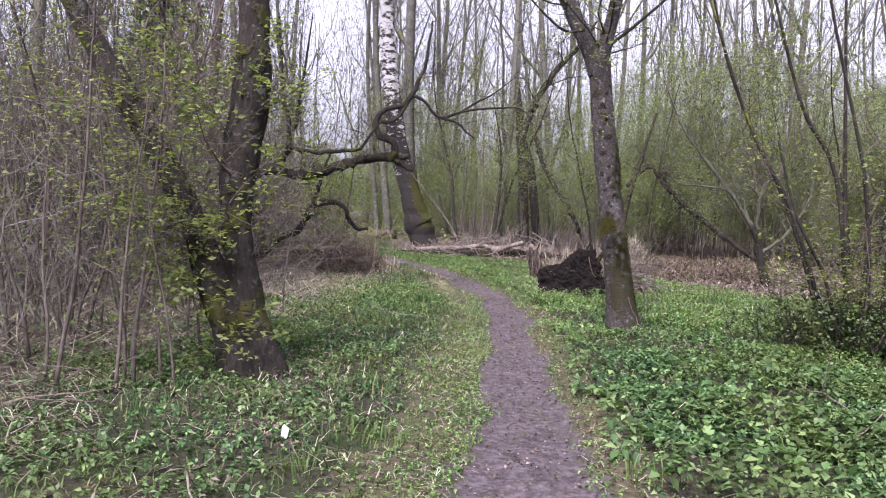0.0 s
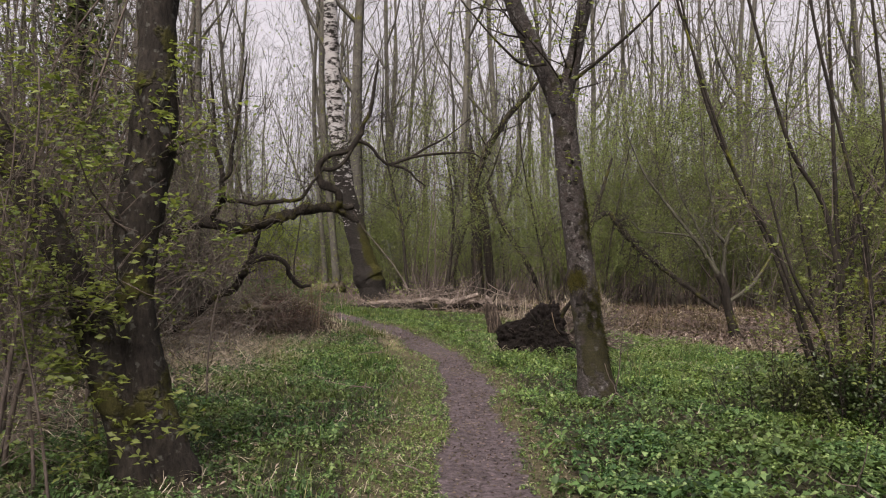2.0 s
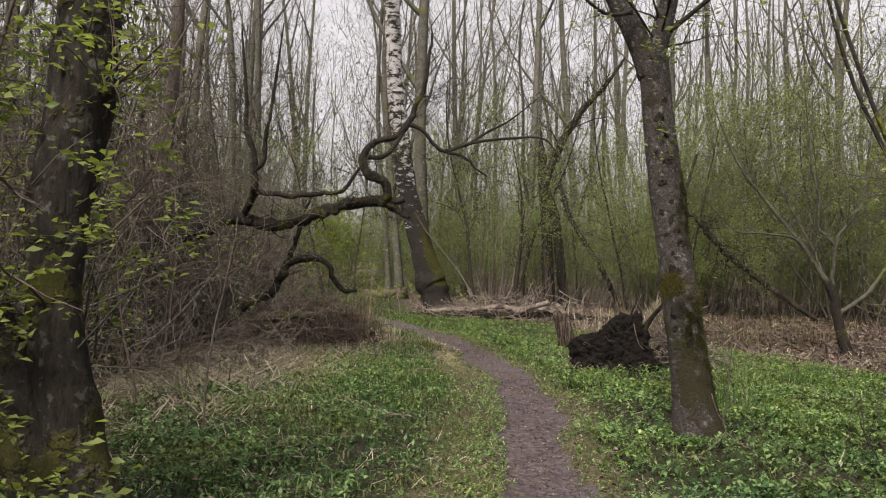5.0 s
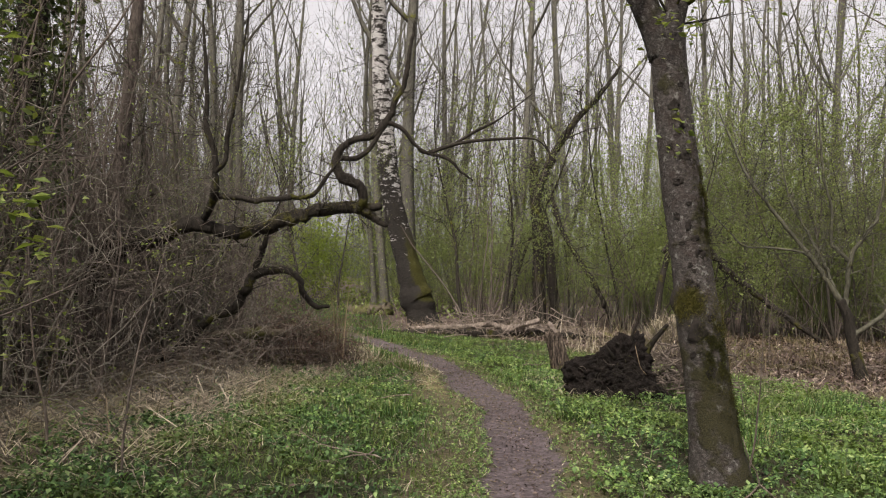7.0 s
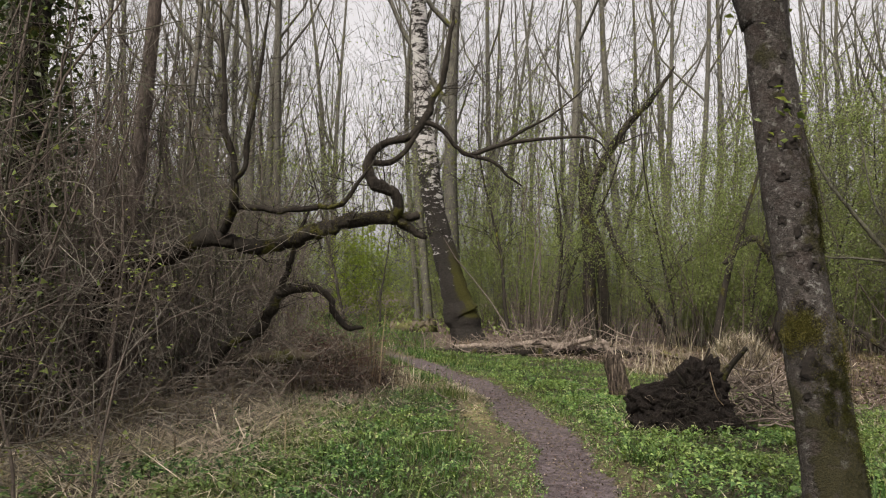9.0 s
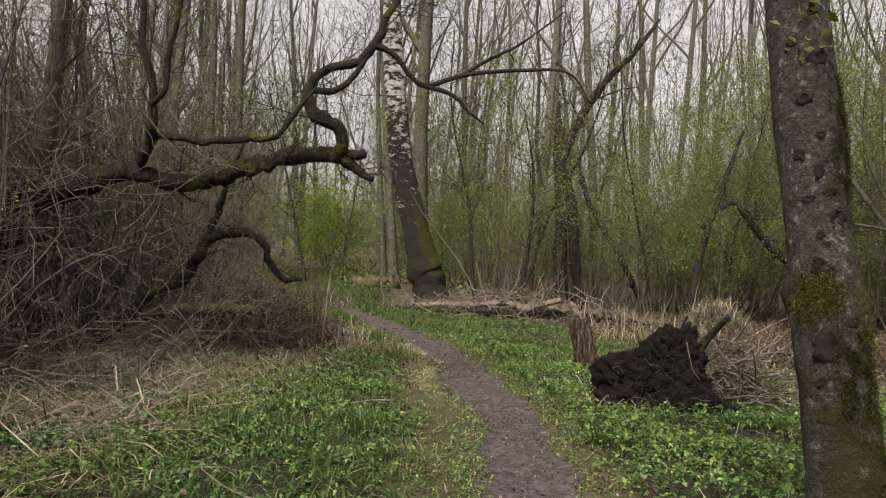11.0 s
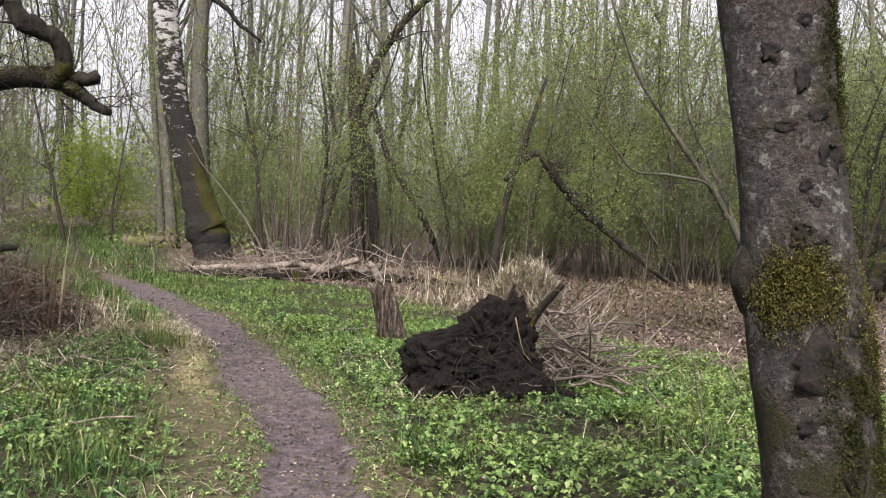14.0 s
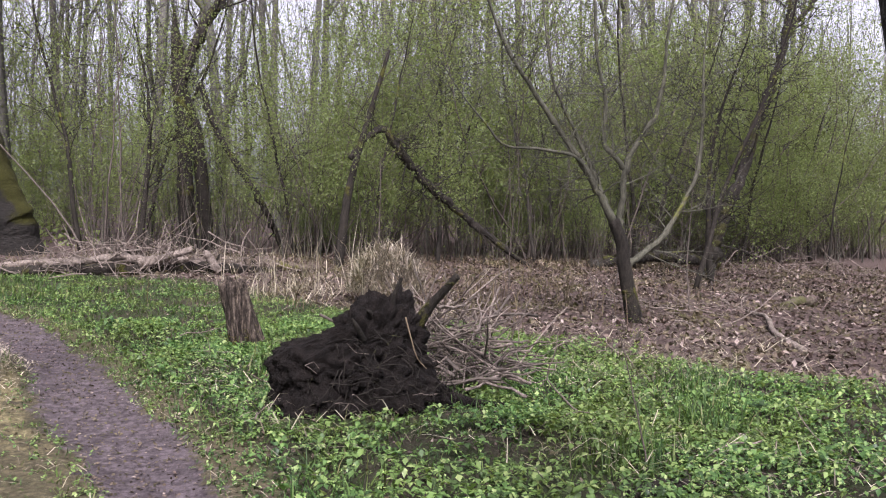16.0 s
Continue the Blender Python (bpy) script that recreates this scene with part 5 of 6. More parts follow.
def far_haze():
    """Fine twig and leaf haze that fills the wood behind the clearing."""
    rng = np.random.default_rng(131)
    tw, lv = Mesh(), Mesh()
    n = 52000
    y = rng.uniform(36, 74, n)
    x = rng.uniform(-1, 1, n) * (9 + 0.62 * y) + 0.12 * y
    z = 2.5 + 13 * rng.beta(1.4, 1.6, n)
    ok = np.abs(x - path_x(y)) > np.where(z < 5, 2.0, 0.3)
    blades(tw, np.stack([x, y, z], 1)[ok], rng, 1.8, 0.022, 0.85)
    n = 120000
    y = rng.uniform(34, 70, n)
    x = rng.uniform(-1, 1, n) * (9 + 0.62 * y) + 0.12 * y
    z = 0.2 + 13 * rng.beta(1.1, 2.2, n)
    drift = 0.5 + 0.5 * np.sin(0.9 * x + 2 * np.sin(0.4 * y)) * np.sin(0.8 * z + 0.5 * x)
    ok = (np.abs(x - path_x(y)) > np.where(z < 5, 1.8, 0.3)) & (rng.random(n) < 0.3 + 0.7 * drift)
    specks(lv, np.stack([x, y, z], 1)[ok], rng, 1, 0.11, 0.1)
    n = 110000
    y = rng.uniform(30.5, 44, n)
    x = rng.uniform(-3, 30, n)
    z = 0.5 + 5.4 * rng.beta(1.5, 1.9, n)
    drift = np.sin(1.1 * x + 2 * np.sin(0.6 * y)) * np.sin(1.2 * z + 0.7 * x + 0.5 * y) + 0.6 * np.sin(2.9 * x + 1.7 * y) * np.sin(2.6 * z)
    ok = (np.abs(x - path_x(y)) > 2.4) & (drift > rng.normal(0.25, 0.35, n))
    specks(lv, np.stack([x, y, z], 1)[ok], rng, 1, 0.065, 0.1)
    n = 9000
    y = rng.uniform(31, 56, n)
    x = rng.uniform(-16, 1, n)
    ok = (np.abs(x - path_x(y)) > 0.9) & (rng.random(n) < 0.4 + 0.6 * np.sin(1.3 * x + y) ** 2)
    specks(lv, np.stack([x, y, 0.12 + 0.5 * rng.random(n) ** 2], 1)[ok], rng, 1, 0.13, 0.05)
    tagged(part("far_twigs", tw, "bark_far"), "haze of fine bare twigs between distant trees", "twigs", kind="stuff")
    tagged(part("far_leaves", lv, "leaf_haze"), "haze of young leaves in the distant wood", "leaves", kind="stuff")


far_haze()


# ---- fallen things in the clearing ----
def root_plate():
    """Upturned root plate: a dark clod of soil and torn roots with two stubs."""
    rng = np.random.default_rng(200)
    rp = thing("upturned_root_plate", "dark upturned root plate caked with black soil", "root plate")
    bm = bmesh.new()
    bmesh.ops.create_icosphere(bm, subdivisions=6, radius=1.0)
    for v in bm.verts:
        c = v.co.copy()
        c /= (abs(c.x) ** 6 + abs(c.y) ** 6 + abs(c.z) ** 6) ** (1 / 6)
        up = 0.5 + 0.5 * c.z
        zz = -0.12 + up * 0.92
        lo = float(np.interp(zz, (0, 0.38, 0.47, 0.55, 0.66, 0.8), (-0.62, -0.6, -0.46, -0.2, -0.1, 0.08)))
        hi = float(np.interp(zz, (0, 0.1, 0.25, 0.45, 0.6, 0.8), (0.66, 0.58, 0.47, 0.40, 0.36, 0.40)))
        x = 2.39 + 0.5 * (lo + hi) + c.x * 0.5 * (hi - lo)
        y = 15.30 + c.y * (0.34 - 0.20 * up) + 0.10 * up
        q = Vector((x, y, zz))
        n1 = noise.fractal(q * 3.2, 1.0, 2.0, 4)
        n2 = abs(noise.noise(q * 9.0 + Vector((3, 1, 7))))
        n3 = noise.noise(q * 26.0)
        n4 = noise.fractal(q * 11.0, 0.6, 2.1, 5)
        v.co = q + c.normalized() * (0.075 * n1 - 0.045 * n2 + 0.07 * n4 + 0.018 * n3)
    me = bpy.data.meshes.new("soil_clod")
    bm.to_mesh(me)
    bm.free()
    me.polygons.foreach_set("use_smooth", np.full(len(me.polygons), True))
    part("soil_clod", me, "root_soil", rp)
    for ctrl, mat, lab in (([(2.72, 15.30, 0.5, 0.07), (2.82, 15.20, 0.72, 0.045), (2.90, 15.10, 0.86, 0.036), (2.96, 15.05, 0.95, 0.032)], "bark_dark", "broken root stub"),
                           ([(2.58, 15.30, 0.6, 0.035), (2.57, 15.25, 0.78, 0.022), (2.61, 15.22, 0.92, 0.016)], "bark_dark", "thin root stub"),
                           ([(2.48, 15.30, 0.55, 0.05), (2.41, 15.25, 0.66, 0.03), (2.36, 15.20, 0.70, 0.014)], "bark_dark", "splintered root end"),
                           ([(2.34, 15.20, 0.5, 0.03), (2.27, 15.14, 0.60, 0.022), (2.23, 15.12, 0.66, 0.008)], "bark_dark", "torn root end"),
                           ([(2.91, 15.20, 0.1, 0.06), (3.11, 15.10, 0.05, 0.04), (3.36, 15.00, 0.03, 0.02), (3.56, 14.95, 0.0, 0.012)], "root_soil", "")):
        limb(rp, "root", mat, [(a, b, c, r * 0.8) for a, b, c, r in ctrl], 26, 11, 0.08, rng, lab)
    # fine torn rootlets
    for k in range(110):
        a = rng.uniform(0.0, 3.14)
        u = rng.random()
        s0 = (2.43 + 0.55 * math.cos(a) * (0.4 + 0.6 * u), 15.02 + rng.uniform(-0.03, 0.06), 0.1 + 0.5 * math.sin(a) * u)
        s = shoot(rng, s0, (rng.normal(0, 0.7), -0.35, rng.normal(-0.1, 0.6)), rng.uniform(0.08, 0.32), rng.uniform(0.002, 0.006), 0.0015, 7, 0.3, -0.08)
        m = Mesh()
        tube(m, s, 4, cap=False)
        part("rootlet", m, "dead_wood" if k % 16 == 0 else "twig_dark", rp)
    m = Mesh()
    tube(m, curve([(2.56, 14.98, 0.68, 0.005), (2.58, 14.92, 0.55, 0.005), (2.62, 14.90, 0.42, 0.004), (2.69, 14.90, 0.34, 0.003)], 14), 5)
    part("rootlet", m, "pale_wood", rp, "pale hanging root fibre")


root_plate()


def stump():
    rng = np.random.default_rng(201)
    st = thing("broken_stump", "short weathered broken tree stump in the clearing", "stump")
    m = Mesh()
    tube(m, curve([(2.06, 17.95, -0.1, 0.18), (2.04, 17.95, 0.05, 0.15), (2.0, 17.95, 0.2, 0.132), (1.95, 17.95, 0.4, 0.122), (1.91, 17.95, 0.52, 0.12), (1.89, 17.95, 0.6, 0.122)], 40), 26, 0.06, rng, cap=False)
    part("bark", m, "rotten", st)
    for k in range(17):
        a = k * 6.283 / 17 + rng.normal(0, 0.1)
        r, hi = rng.uniform(0.018, 0.032), rng.uniform(0.5, 0.68)
        rib = [(2.06 - 0.28 * z + (0.112 + 0.05 * (1 - z / 0.6) ** 2) * math.cos(a + 0.15 * z), 17.95 + (0.112 + 0.05 * (1 - z / 0.6) ** 2) * math.sin(a + 0.15 * z), z, r * (1.3 if z < 0.1 else 1)) for z in (-0.05, 0.1, 0.25, 0.4, hi)]
        strip = Mesh()
        tube(strip, curve(rib, 16), 7, 0.14, rng)
        part("bark_strip", strip, "rotten", st)
    for k in range(26):
        top = Mesh()
        a, r = rng.uniform(0, 6.28), 0.1 * math.sqrt(rng.random())
        b = np.array([1.89 + r * math.cos(a), 17.95 + r * math.sin(a), 0.5])
        h = 0.1 + 0.08 * max(0, math.cos(a - 2.6)) + rng.uniform(0, 0.05)
        tube(top, np.array([(*b, 0.032), (*(b + (0, 0, h * 0.8)), 0.02), (*(b + (rng.normal(0, 0.008), 0, h)), 0.006)]), 6)
        part("splinter", top, "rotten", st)
    mo = Mesh()
    a = rng.uniform(-3.0, -0.2, 300)
    leaves(mo, np.stack([2.0 + 0.15 * np.cos(a), 17.95 + 0.15 * np.sin(a), np.abs(rng.normal(0.05, 0.06, 300))], 1), rng, 1, 0.03, 0.01)
    tagged(part("moss", mo, "moss", st), kind="stuff")


stump()


def fallen_log(ctrl, mat, label, seed, n=70, sides=14, rough=0.11, name="fallen_log", cat="log", knobs=0):
    rng = np.random.default_rng(seed)
    lg = thing(name, label, cat)
    _, p = limb(lg, "trunk", mat, ctrl, n, sides, rough, rng)
    for _ in range(knobs):
        i = rng.integers(4, n - 4)
        s = shoot(rng, p[i, :3], (rng.normal(0, 0.6), rng.normal(0, 0.4), 0.7), rng.uniform(0.12, 0.4), p[i, 3] * 0.4, p[i, 3] * 0.2, 5, 0.15)
        m = Mesh()
        tube(m, s, 7, 0.05, rng)
        part("stub", m, mat, lg)
    return lg


fallen_log([(-1.15, 25.5, 0.06, 0.06), (-0.4, 25.5, 0.08, 0.085), (0.5, 25.55, 0.10, 0.10), (1.6, 25.6, 0.10, 0.105), (2.8, 25.65, 0.11, 0.10), (3.9, 25.7, 0.07, 0.06)], "bark_dark", "long dark fallen log lying across the clearing", 210, 90, 14, 0.1, knobs=7)
fallen_log([(0.0, 25.7, 0.14, 0.05), (0.6, 25.62, 0.25, 0.06), (1.2, 25.6, 0.33, 0.065), (1.8, 25.62, 0.27, 0.06), (2.6, 25.7, 0.24, 0.05), (3.4, 25.8, 0.12, 0.03)], "dead_wood", "grey barkless log resting on a darker log", 211, knobs=6)
fallen_log([(1.5, 25.45, 0.24, 0.07), (1.9, 25.4, 0.33, 0.07), (2.25, 25.38, 0.44, 0.065), (2.4, 25.36, 0.50, 0.045)], "dead_wood", "short weathered log tilted on the log pile", 212)
fallen_log([(2.85, 25.3, 0.10, 0.07), (2.74, 25.3, 0.26, 0.065), (2.65, 25.3, 0.40, 0.055), (2.60, 25.3, 0.46, 0.03)], "dead_wood", "pale upright broken log end", 213)
fallen_log([(2.5, 26.0, 0.1, 0.1), (3.2, 26.0, 0.16, 0.1), (4.0, 26.0, 0.14, 0.09), (4.9, 26.0, 0.08, 0.06)], "log_brown", "brown weathered log behind the pile", 214)
fallen_log([(-0.8, 26.3, 0.1, 0.06), (0.2, 26.3, 0.2, 0.06), (1.2, 26.4, 0.22, 0.05), (2.2, 26.5, 0.15, 0.04)], "dead_wood", "thin grey log in dry brushwood", 215)
fallen_log([(-3.2, 33.6, 0.2, 0.2), (-2.6, 33.4, 0.2, 0.2), (-1.9, 33.2, 0.18, 0.18)], "log_mossy", "short mossy log beside the birch", 216)
fallen_log([(-4.1, 16.9, 0.0, 0.06), (-3.6, 17.0, 0.28, 0.07), (-3.1, 17.0, 0.47, 0.07), (-2.6, 17.05, 0.50, 0.07), (-2.15, 17.1, 0.52, 0.06)], "log_mossy", "yellow-mossed log in the thicket edge", 217)
fallen_log([(11.8, 27.2, 0.12, 0.12), (13, 27, 0.3, 0.13), (14, 26.8, 0.32, 0.12), (15, 26.5, 0.15, 0.1)], "bark_mossy", "mossy fallen trunk under the shrubs", 218)
fallen_log([(10.57, 21.88, 0.02, 0.012), (10.1, 20.8, 0.06, 0.018), (9.46, 19.38, 0.03, 0.024), (8.9, 18.4, 0.09, 0.028), (8.2, 17.5, 0.04, 0.034), (7.6, 16.46, 0.02, 0.04)], "dead_wood", "crooked fallen branch in dead leaves", 219)
fallen_log([(10.07, 19.3, 0.08, 0.07), (10.6, 19.6, 0.12, 0.07), (11.16, 19.83, 0.08, 0.06)], "log_mossy", "small moss-covered log in dead leaves", 220)
fallen_log([(-5.5, 19.5, 0.1, 0.12), (-3.5, 19.9, 0.16, 0.1), (-2.5, 20.1, 0.1, 0.07)], "bark_dark", "dark rotting log in the thicket", 221)
fallen_log([(3.05, 13.05, 0.04, 0.035), (3.3, 13.1, 0.06, 0.04), (3.55, 13.05, 0.04, 0.03)], "bark_dark", "short dark stick lying in green herbs", 222, 20, 9)


def stick_shape(seed, length, r, bend):
    rng = np.random.default_rng(seed)
    m = Mesh()
    s = shoot(rng, (-length / 2, 0, 0), (1, 0, 0), length, r, r * 0.4, 9, bend)
    tube(m, s, 5, 0.06, rng)
    if length > 0.5:
        q = shoot(rng, s[4, :3], (0.7, 0.6, 0.2), length * 0.35, r * 0.6, r * 0.25, 5, bend)
        tube(m, q, 4)
    return m.data("stick")


STICKS = [stick_shape(300 + i, l, r, b) for i, (l, r, b) in enumerate([(1.1, 0.011, 0.16), (0.7, 0.008, 0.2), (0.5, 0.006, 0.22), (1.4, 0.014, 0.14), (0.3, 0.005, 0.25), (0.85, 0.007, 0.26)])]
for i, s in enumerate(STICKS):
    s.materials.append(M["straw" if i == 4 else "dead_wood"])


DARK_STICKS = [s.copy() for s in STICKS]
for s in DARK_STICKS:
    s.materials[0] = M["twig_brown"]


def brush_pile(name, label, cx, cy, rx, ry, h, count, seed, zt=22.0, dark=False):
    rng = np.random.default_rng(seed)
    b = thing(name, label, "brushwood")
    for k in range(count):
        u, v = rng.normal(0, 0.5, 2)
        x, y = cx + u * rx, cy + v * ry
        z = float(height(np.array(x), np.array(y))) + 0.02 + rng.random() * h * math.exp(-(u * u + v * v))
        k = rng.integers(0, 6)
        ob = part("stick", DARK_STICKS[k] if dark and rng.random() < 0.6 else STICKS[k], "dead_wood", b)
        ob.matrix_basis = pose(x, y, z, rng.uniform(0, 360), rng.normal(0, zt), rng.uniform(0, 360))
    return b


brush_pile("brush_pile", "loose pile of bare broken branches behind the root plate", 3.28, 15.85, 0.5, 0.35, 0.7, 210, 230, 17, True)
brush_pile("brush_pile", "tangle of grey dead branches over fallen logs", 1.5, 25.6, 2.4, 0.6, 0.6, 230, 231, 20)
brush_pile("brush_pile", "pale dead branches scattered on dry ground", 4.6, 16.6, 1.0, 0.7, 0.15, 22, 232, 10)
brush_pile("brush_pile", "heap of dead branches at the thicket foot", 16.5, 25.5, 2.4, 0.8, 0.6, 60, 233, 18)
brush_pile("brush_pile", "dead twigs heaped at the thicket edge", -3.2, 16.6, 1.5, 1.3, 0.35, 70, 234, 20)
brush_pile("brush_pile", "dead branches scattered among fallen leaves", 8.6, 19.5, 2.0, 2.2, 0.1, 40, 235, 8)

# single sticks lying on the ground
srng = np.random.default_rng(240)
for k in range(170):
    y = srng.uniform(3, 20)
    x = srng.uniform(-4.2, 7.5)
    if abs(x - float(path_x(np.array(y)))) < 0.45:
        continue
    ob = new("ground_stick", STICKS[(1, 2, 4, 5)[srng.integers(0, 4)]])
    ob.matrix_basis = pose(x, y, float(height(np.array(x), np.array(y))) + 0.015 + 0.05 * srng.random(), srng.uniform(0, 360), srng.normal(0, 7), srng.uniform(0, 360))
    tagged(ob, "thin dry stick lying in the undergrowth", "stick", "ground sticks")


# ---- low growth ----
def scatter(rng, n, x0, x1, y0, y1):
    return rng.uniform(x0, x1, n), rng.uniform(y0, y1, n)


def keep(x, y, mask):
    x, y = x[mask], y[mask]
    return np.stack([x, y, height(x, y)], 1)


def clumpy(x, y, s=1.0):
    return 0.5 + 0.25 * np.sin(2.1 * s * x + 1.3 * np.sin(1.7 * s * y)) + 0.25 * np.sin(2.7 * s * y + 1.9 * np.sin(1.3 * s * x + 2))


def low_growth():
    rng = np.random.default_rng(400)
    hb, fr, gr, st, li, sm = Mesh(), Mesh(), Mesh(), Mesh(), Mesh(), Mesh()
    # broad-leaved carpet beyond the path's right bank
    x, y = scatter(rng, 108000, 0.9, 8.5, 2.6, 19.5)
    d = x - path_x(y) - path_w(y)
    m = (x < litter_x(y) - rng.random(len(x)) * 0.8) & (d > 0.15 + 0.9 * rng.random(len(x)) ** 1.5) & (rng.random(len(x)) < (0.25 + 0.75 * smooth(0.25, 0.7, clumpy(x, y) * 0.6 + 0.4 * clumpy(y, x, 2.3))) * (0.8 + 0.2 * smooth(6, 10, y)))
    m &= rng.random(len(x)) < smooth(2.4, 3.9, y) * (1 - smooth(7.2, 8.5, x))
    m &= ~((np.abs(x - 2.45) < 0.72) & (np.abs(y - 15.15) < 0.5))
    p = keep(x, y, m)
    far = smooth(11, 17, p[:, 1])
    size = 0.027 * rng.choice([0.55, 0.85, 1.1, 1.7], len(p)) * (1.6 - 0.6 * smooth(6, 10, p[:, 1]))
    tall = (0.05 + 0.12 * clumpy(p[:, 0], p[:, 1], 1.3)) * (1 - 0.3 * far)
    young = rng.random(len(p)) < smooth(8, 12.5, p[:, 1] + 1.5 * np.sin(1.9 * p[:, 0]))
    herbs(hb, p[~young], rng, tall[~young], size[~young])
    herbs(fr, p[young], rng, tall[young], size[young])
    x, y = scatter(rng, 26000, -3.5, 17, -9, 19.5)
    near = (x > 0.9) & (x < 7.8) & (y > 3.4)
    dist = np.maximum(np.maximum(x - 8.3, 3.8 - y), 0)
    m = ~near & (np.abs(x - path_x(y)) > 0.6 + 0.5 * rng.random(len(x))) & (x < litter_x(y) - 0.3) & (x > hay_x(y)) & (rng.random(len(x)) < np.exp(-dist / 6)) & ~((x < 0.5) & (y > 0.6))
    herbs(hb, keep(x, y, m), rng, 0.11, 0.05)
    # lawn-like green between the path and the logs
    x, y = scatter(rng, 26000, -2.4, 5.4, 14.5, 25.6)
    d = x - path_x(y) - path_w(y)
    m = (x < litter_x(y) - rng.random(len(x)) * 0.6) & (d > 0.05 + 0.25 * rng.random(len(x)))
    p = keep(x, y, m)
    herbs(sm, p[::2][rng.random(len(p[::2])) < smooth(0.2, 0.7, clumpy(p[::2, 0], p[::2, 1], 1.5))], rng, 0.035, 0.032)
    blades(gr, p[1::2], rng, 0.085, 0.009, 0.6)
    # verge and grassy strip on the left
    x, y = scatter(rng, 105000, -4.0, 0.3, 2.5, 24.5)
    d = path_x(y) - path_w(y) - x
    edge = x - hay_x(y)
    m = (d > 0.25 + 0.2 * smooth(11, 15, y) + 0.6 * rng.random(len(x))) & (rng.random(len(x)) < np.clip(0.07 + 0.95 * smooth(-0.6, 1.0, edge) * (0.62 + 0.5 * clumpy(x, y, 0.8)), 0, 1)) & (edge > -1.3)
    m &= rng.random(len(x)) < np.where(y > 16, 0.55, 1.0)
    p = keep(x, y, m)
    p = p[rng.random(len(p)) < np.interp(p[:, 1], [4, 9, 13], [0.5, 0.6, 1.0])]
    blades(gr, p, rng, (0.075 + 0.06 * clumpy(p[:, 0], p[:, 1], 1.3)) * np.interp(p[:, 1], [4, 9, 13], [0.6, 0.7, 1.0]), 0.006 + 0.0003 * p[:, 1], 0.95)
    x, y = scatter(rng, 17000, -4.0, 0.3, 0.6, 22)
    d = path_x(y) - path_w(y) - x
    m = (d > 0.4 + 0.3 * rng.random(len(x))) & (rng.random(len(x)) < clumpy(x, y, 1.2) * np.where(y > 8, 0.55, 0.75)) & (x > hay_x(y) - 0.2 - 1.0 * rng.random(len(x)) ** 2)
    p = keep(x, y, m)
    herbs(hb, p, rng, 0.07, 0.038)
    x, y = scatter(rng, 9000, -3.4, 0.2, 2.6, 10)
    d = path_x(y) - path_w(y) - x
    p = keep(x, y, (d > 0.35 + 0.3 * rng.random(len(x))) & (rng.random(len(x)) < smooth(0.25, 0.75, clumpy(x, y, 2.1)) * 0.8))
    herbs(hb, p[::2], rng, 0.05, 0.034)
    leaves(li, p[::2] + rng.normal(0, 0.08, (len(p[::2]), 3)) * (1, 1, 0) + (0, 0, 0.05), rng, 1, 0.05, 0.02, 0.5, 0.4)
    blades(st, p[1::4] + (0, 0, 0.05), rng, 0.17, 0.006, 1.3, (0.6, 1.3))
    # rank green patches running in under the thicket's edge
    x, y = scatter(rng, 40000, -5.2, -0.4, 7.0, 17.5)
    edge = x - hay_x(y)
    m = rng.random(len(x)) < smooth(-2.2, 0.4, edge) * smooth(0.35, 0.75, 0.6 * clumpy(x, y, 1.1) + 0.4 * clumpy(y, x, 2.6)) * 0.8 * (1 - 0.9 * smooth(11.2, 13.2, y))
    m &= path_x(y) - path_w(y) - x > 0.55
    p = keep(x, y, m)
    herbs(hb, p[::3], rng, 0.10, 0.042)
    blades(gr, p[1::3], rng, 0.17, 0.008, 0.75)
    blades(gr, p[2::3], rng, 0.11, 0.008, 0.9)
    # lush broad-leaved verge opposite the root plate
    x, y = scatter(rng, 22000, -2.9, 0.5, 10.0, 17.4)
    d = path_x(y) - path_w(y) - x
    p = keep(x, y, (d > 0.45 + 0.35 * rng.random(len(x))) & (rng.random(len(x)) < smooth(-0.2, 0.8, x - hay_x(y)) * smooth(0.25, 0.65, 0.55 * clumpy(x, y, 1.7) + 0.45 * clumpy(y, x, 3.1)) * smooth(10.5, 13, y) * 0.6))
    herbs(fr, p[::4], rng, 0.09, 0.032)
    herbs(hb, p[1::4], rng, 0.07, 0.034)
    blades(gr, p[2::2], rng, 0.16, 0.007, 0.8)
    # short trodden turf at the path's edges
    y = rng.uniform(3, 24, 26000)
    s = np.where(rng.random(26000) < 0.7, -1, 1)
    x = path_x(y) + s * (path_w(y) * rng.uniform(0.85, 1.0, 26000) + np.abs(rng.normal(0, 0.34, 26000)))
    p = keep(x, y, ~((s < 0) & (y > 11) & (y < 20) & (rng.random(26000) < 0.3 + 0.5 * smooth(12.5, 15, y))))
    blades(gr, p[::2], rng, 0.045, 0.007, 0.9)
    blades(st, p[2::5] + (0, 0, 0.008), rng, 0.10, 0.005, 1.35, (0.75, 1.15))
    herbs(sm, p[1::4], rng, 0.018, 0.022)
    # grass between the herbs, and along the far path
    x, y = scatter(rng, 22000, 0.9, 7.5, 2, 19)
    m = (x - path_x(y) - path_w(y) > 0.1 + 0.4 * rng.random(len(x))) & (x < litter_x(y) - 0.2) & (rng.random(len(x)) < clumpy(y, x, 1.4) ** 2)
    p = keep(x, y, m)
    blades(gr, p, rng, 0.15, 0.007, 0.6)
    y = rng.uniform(22, 46, 18000)
    x = path_x(y) + rng.normal(0, 1.0, 18000)
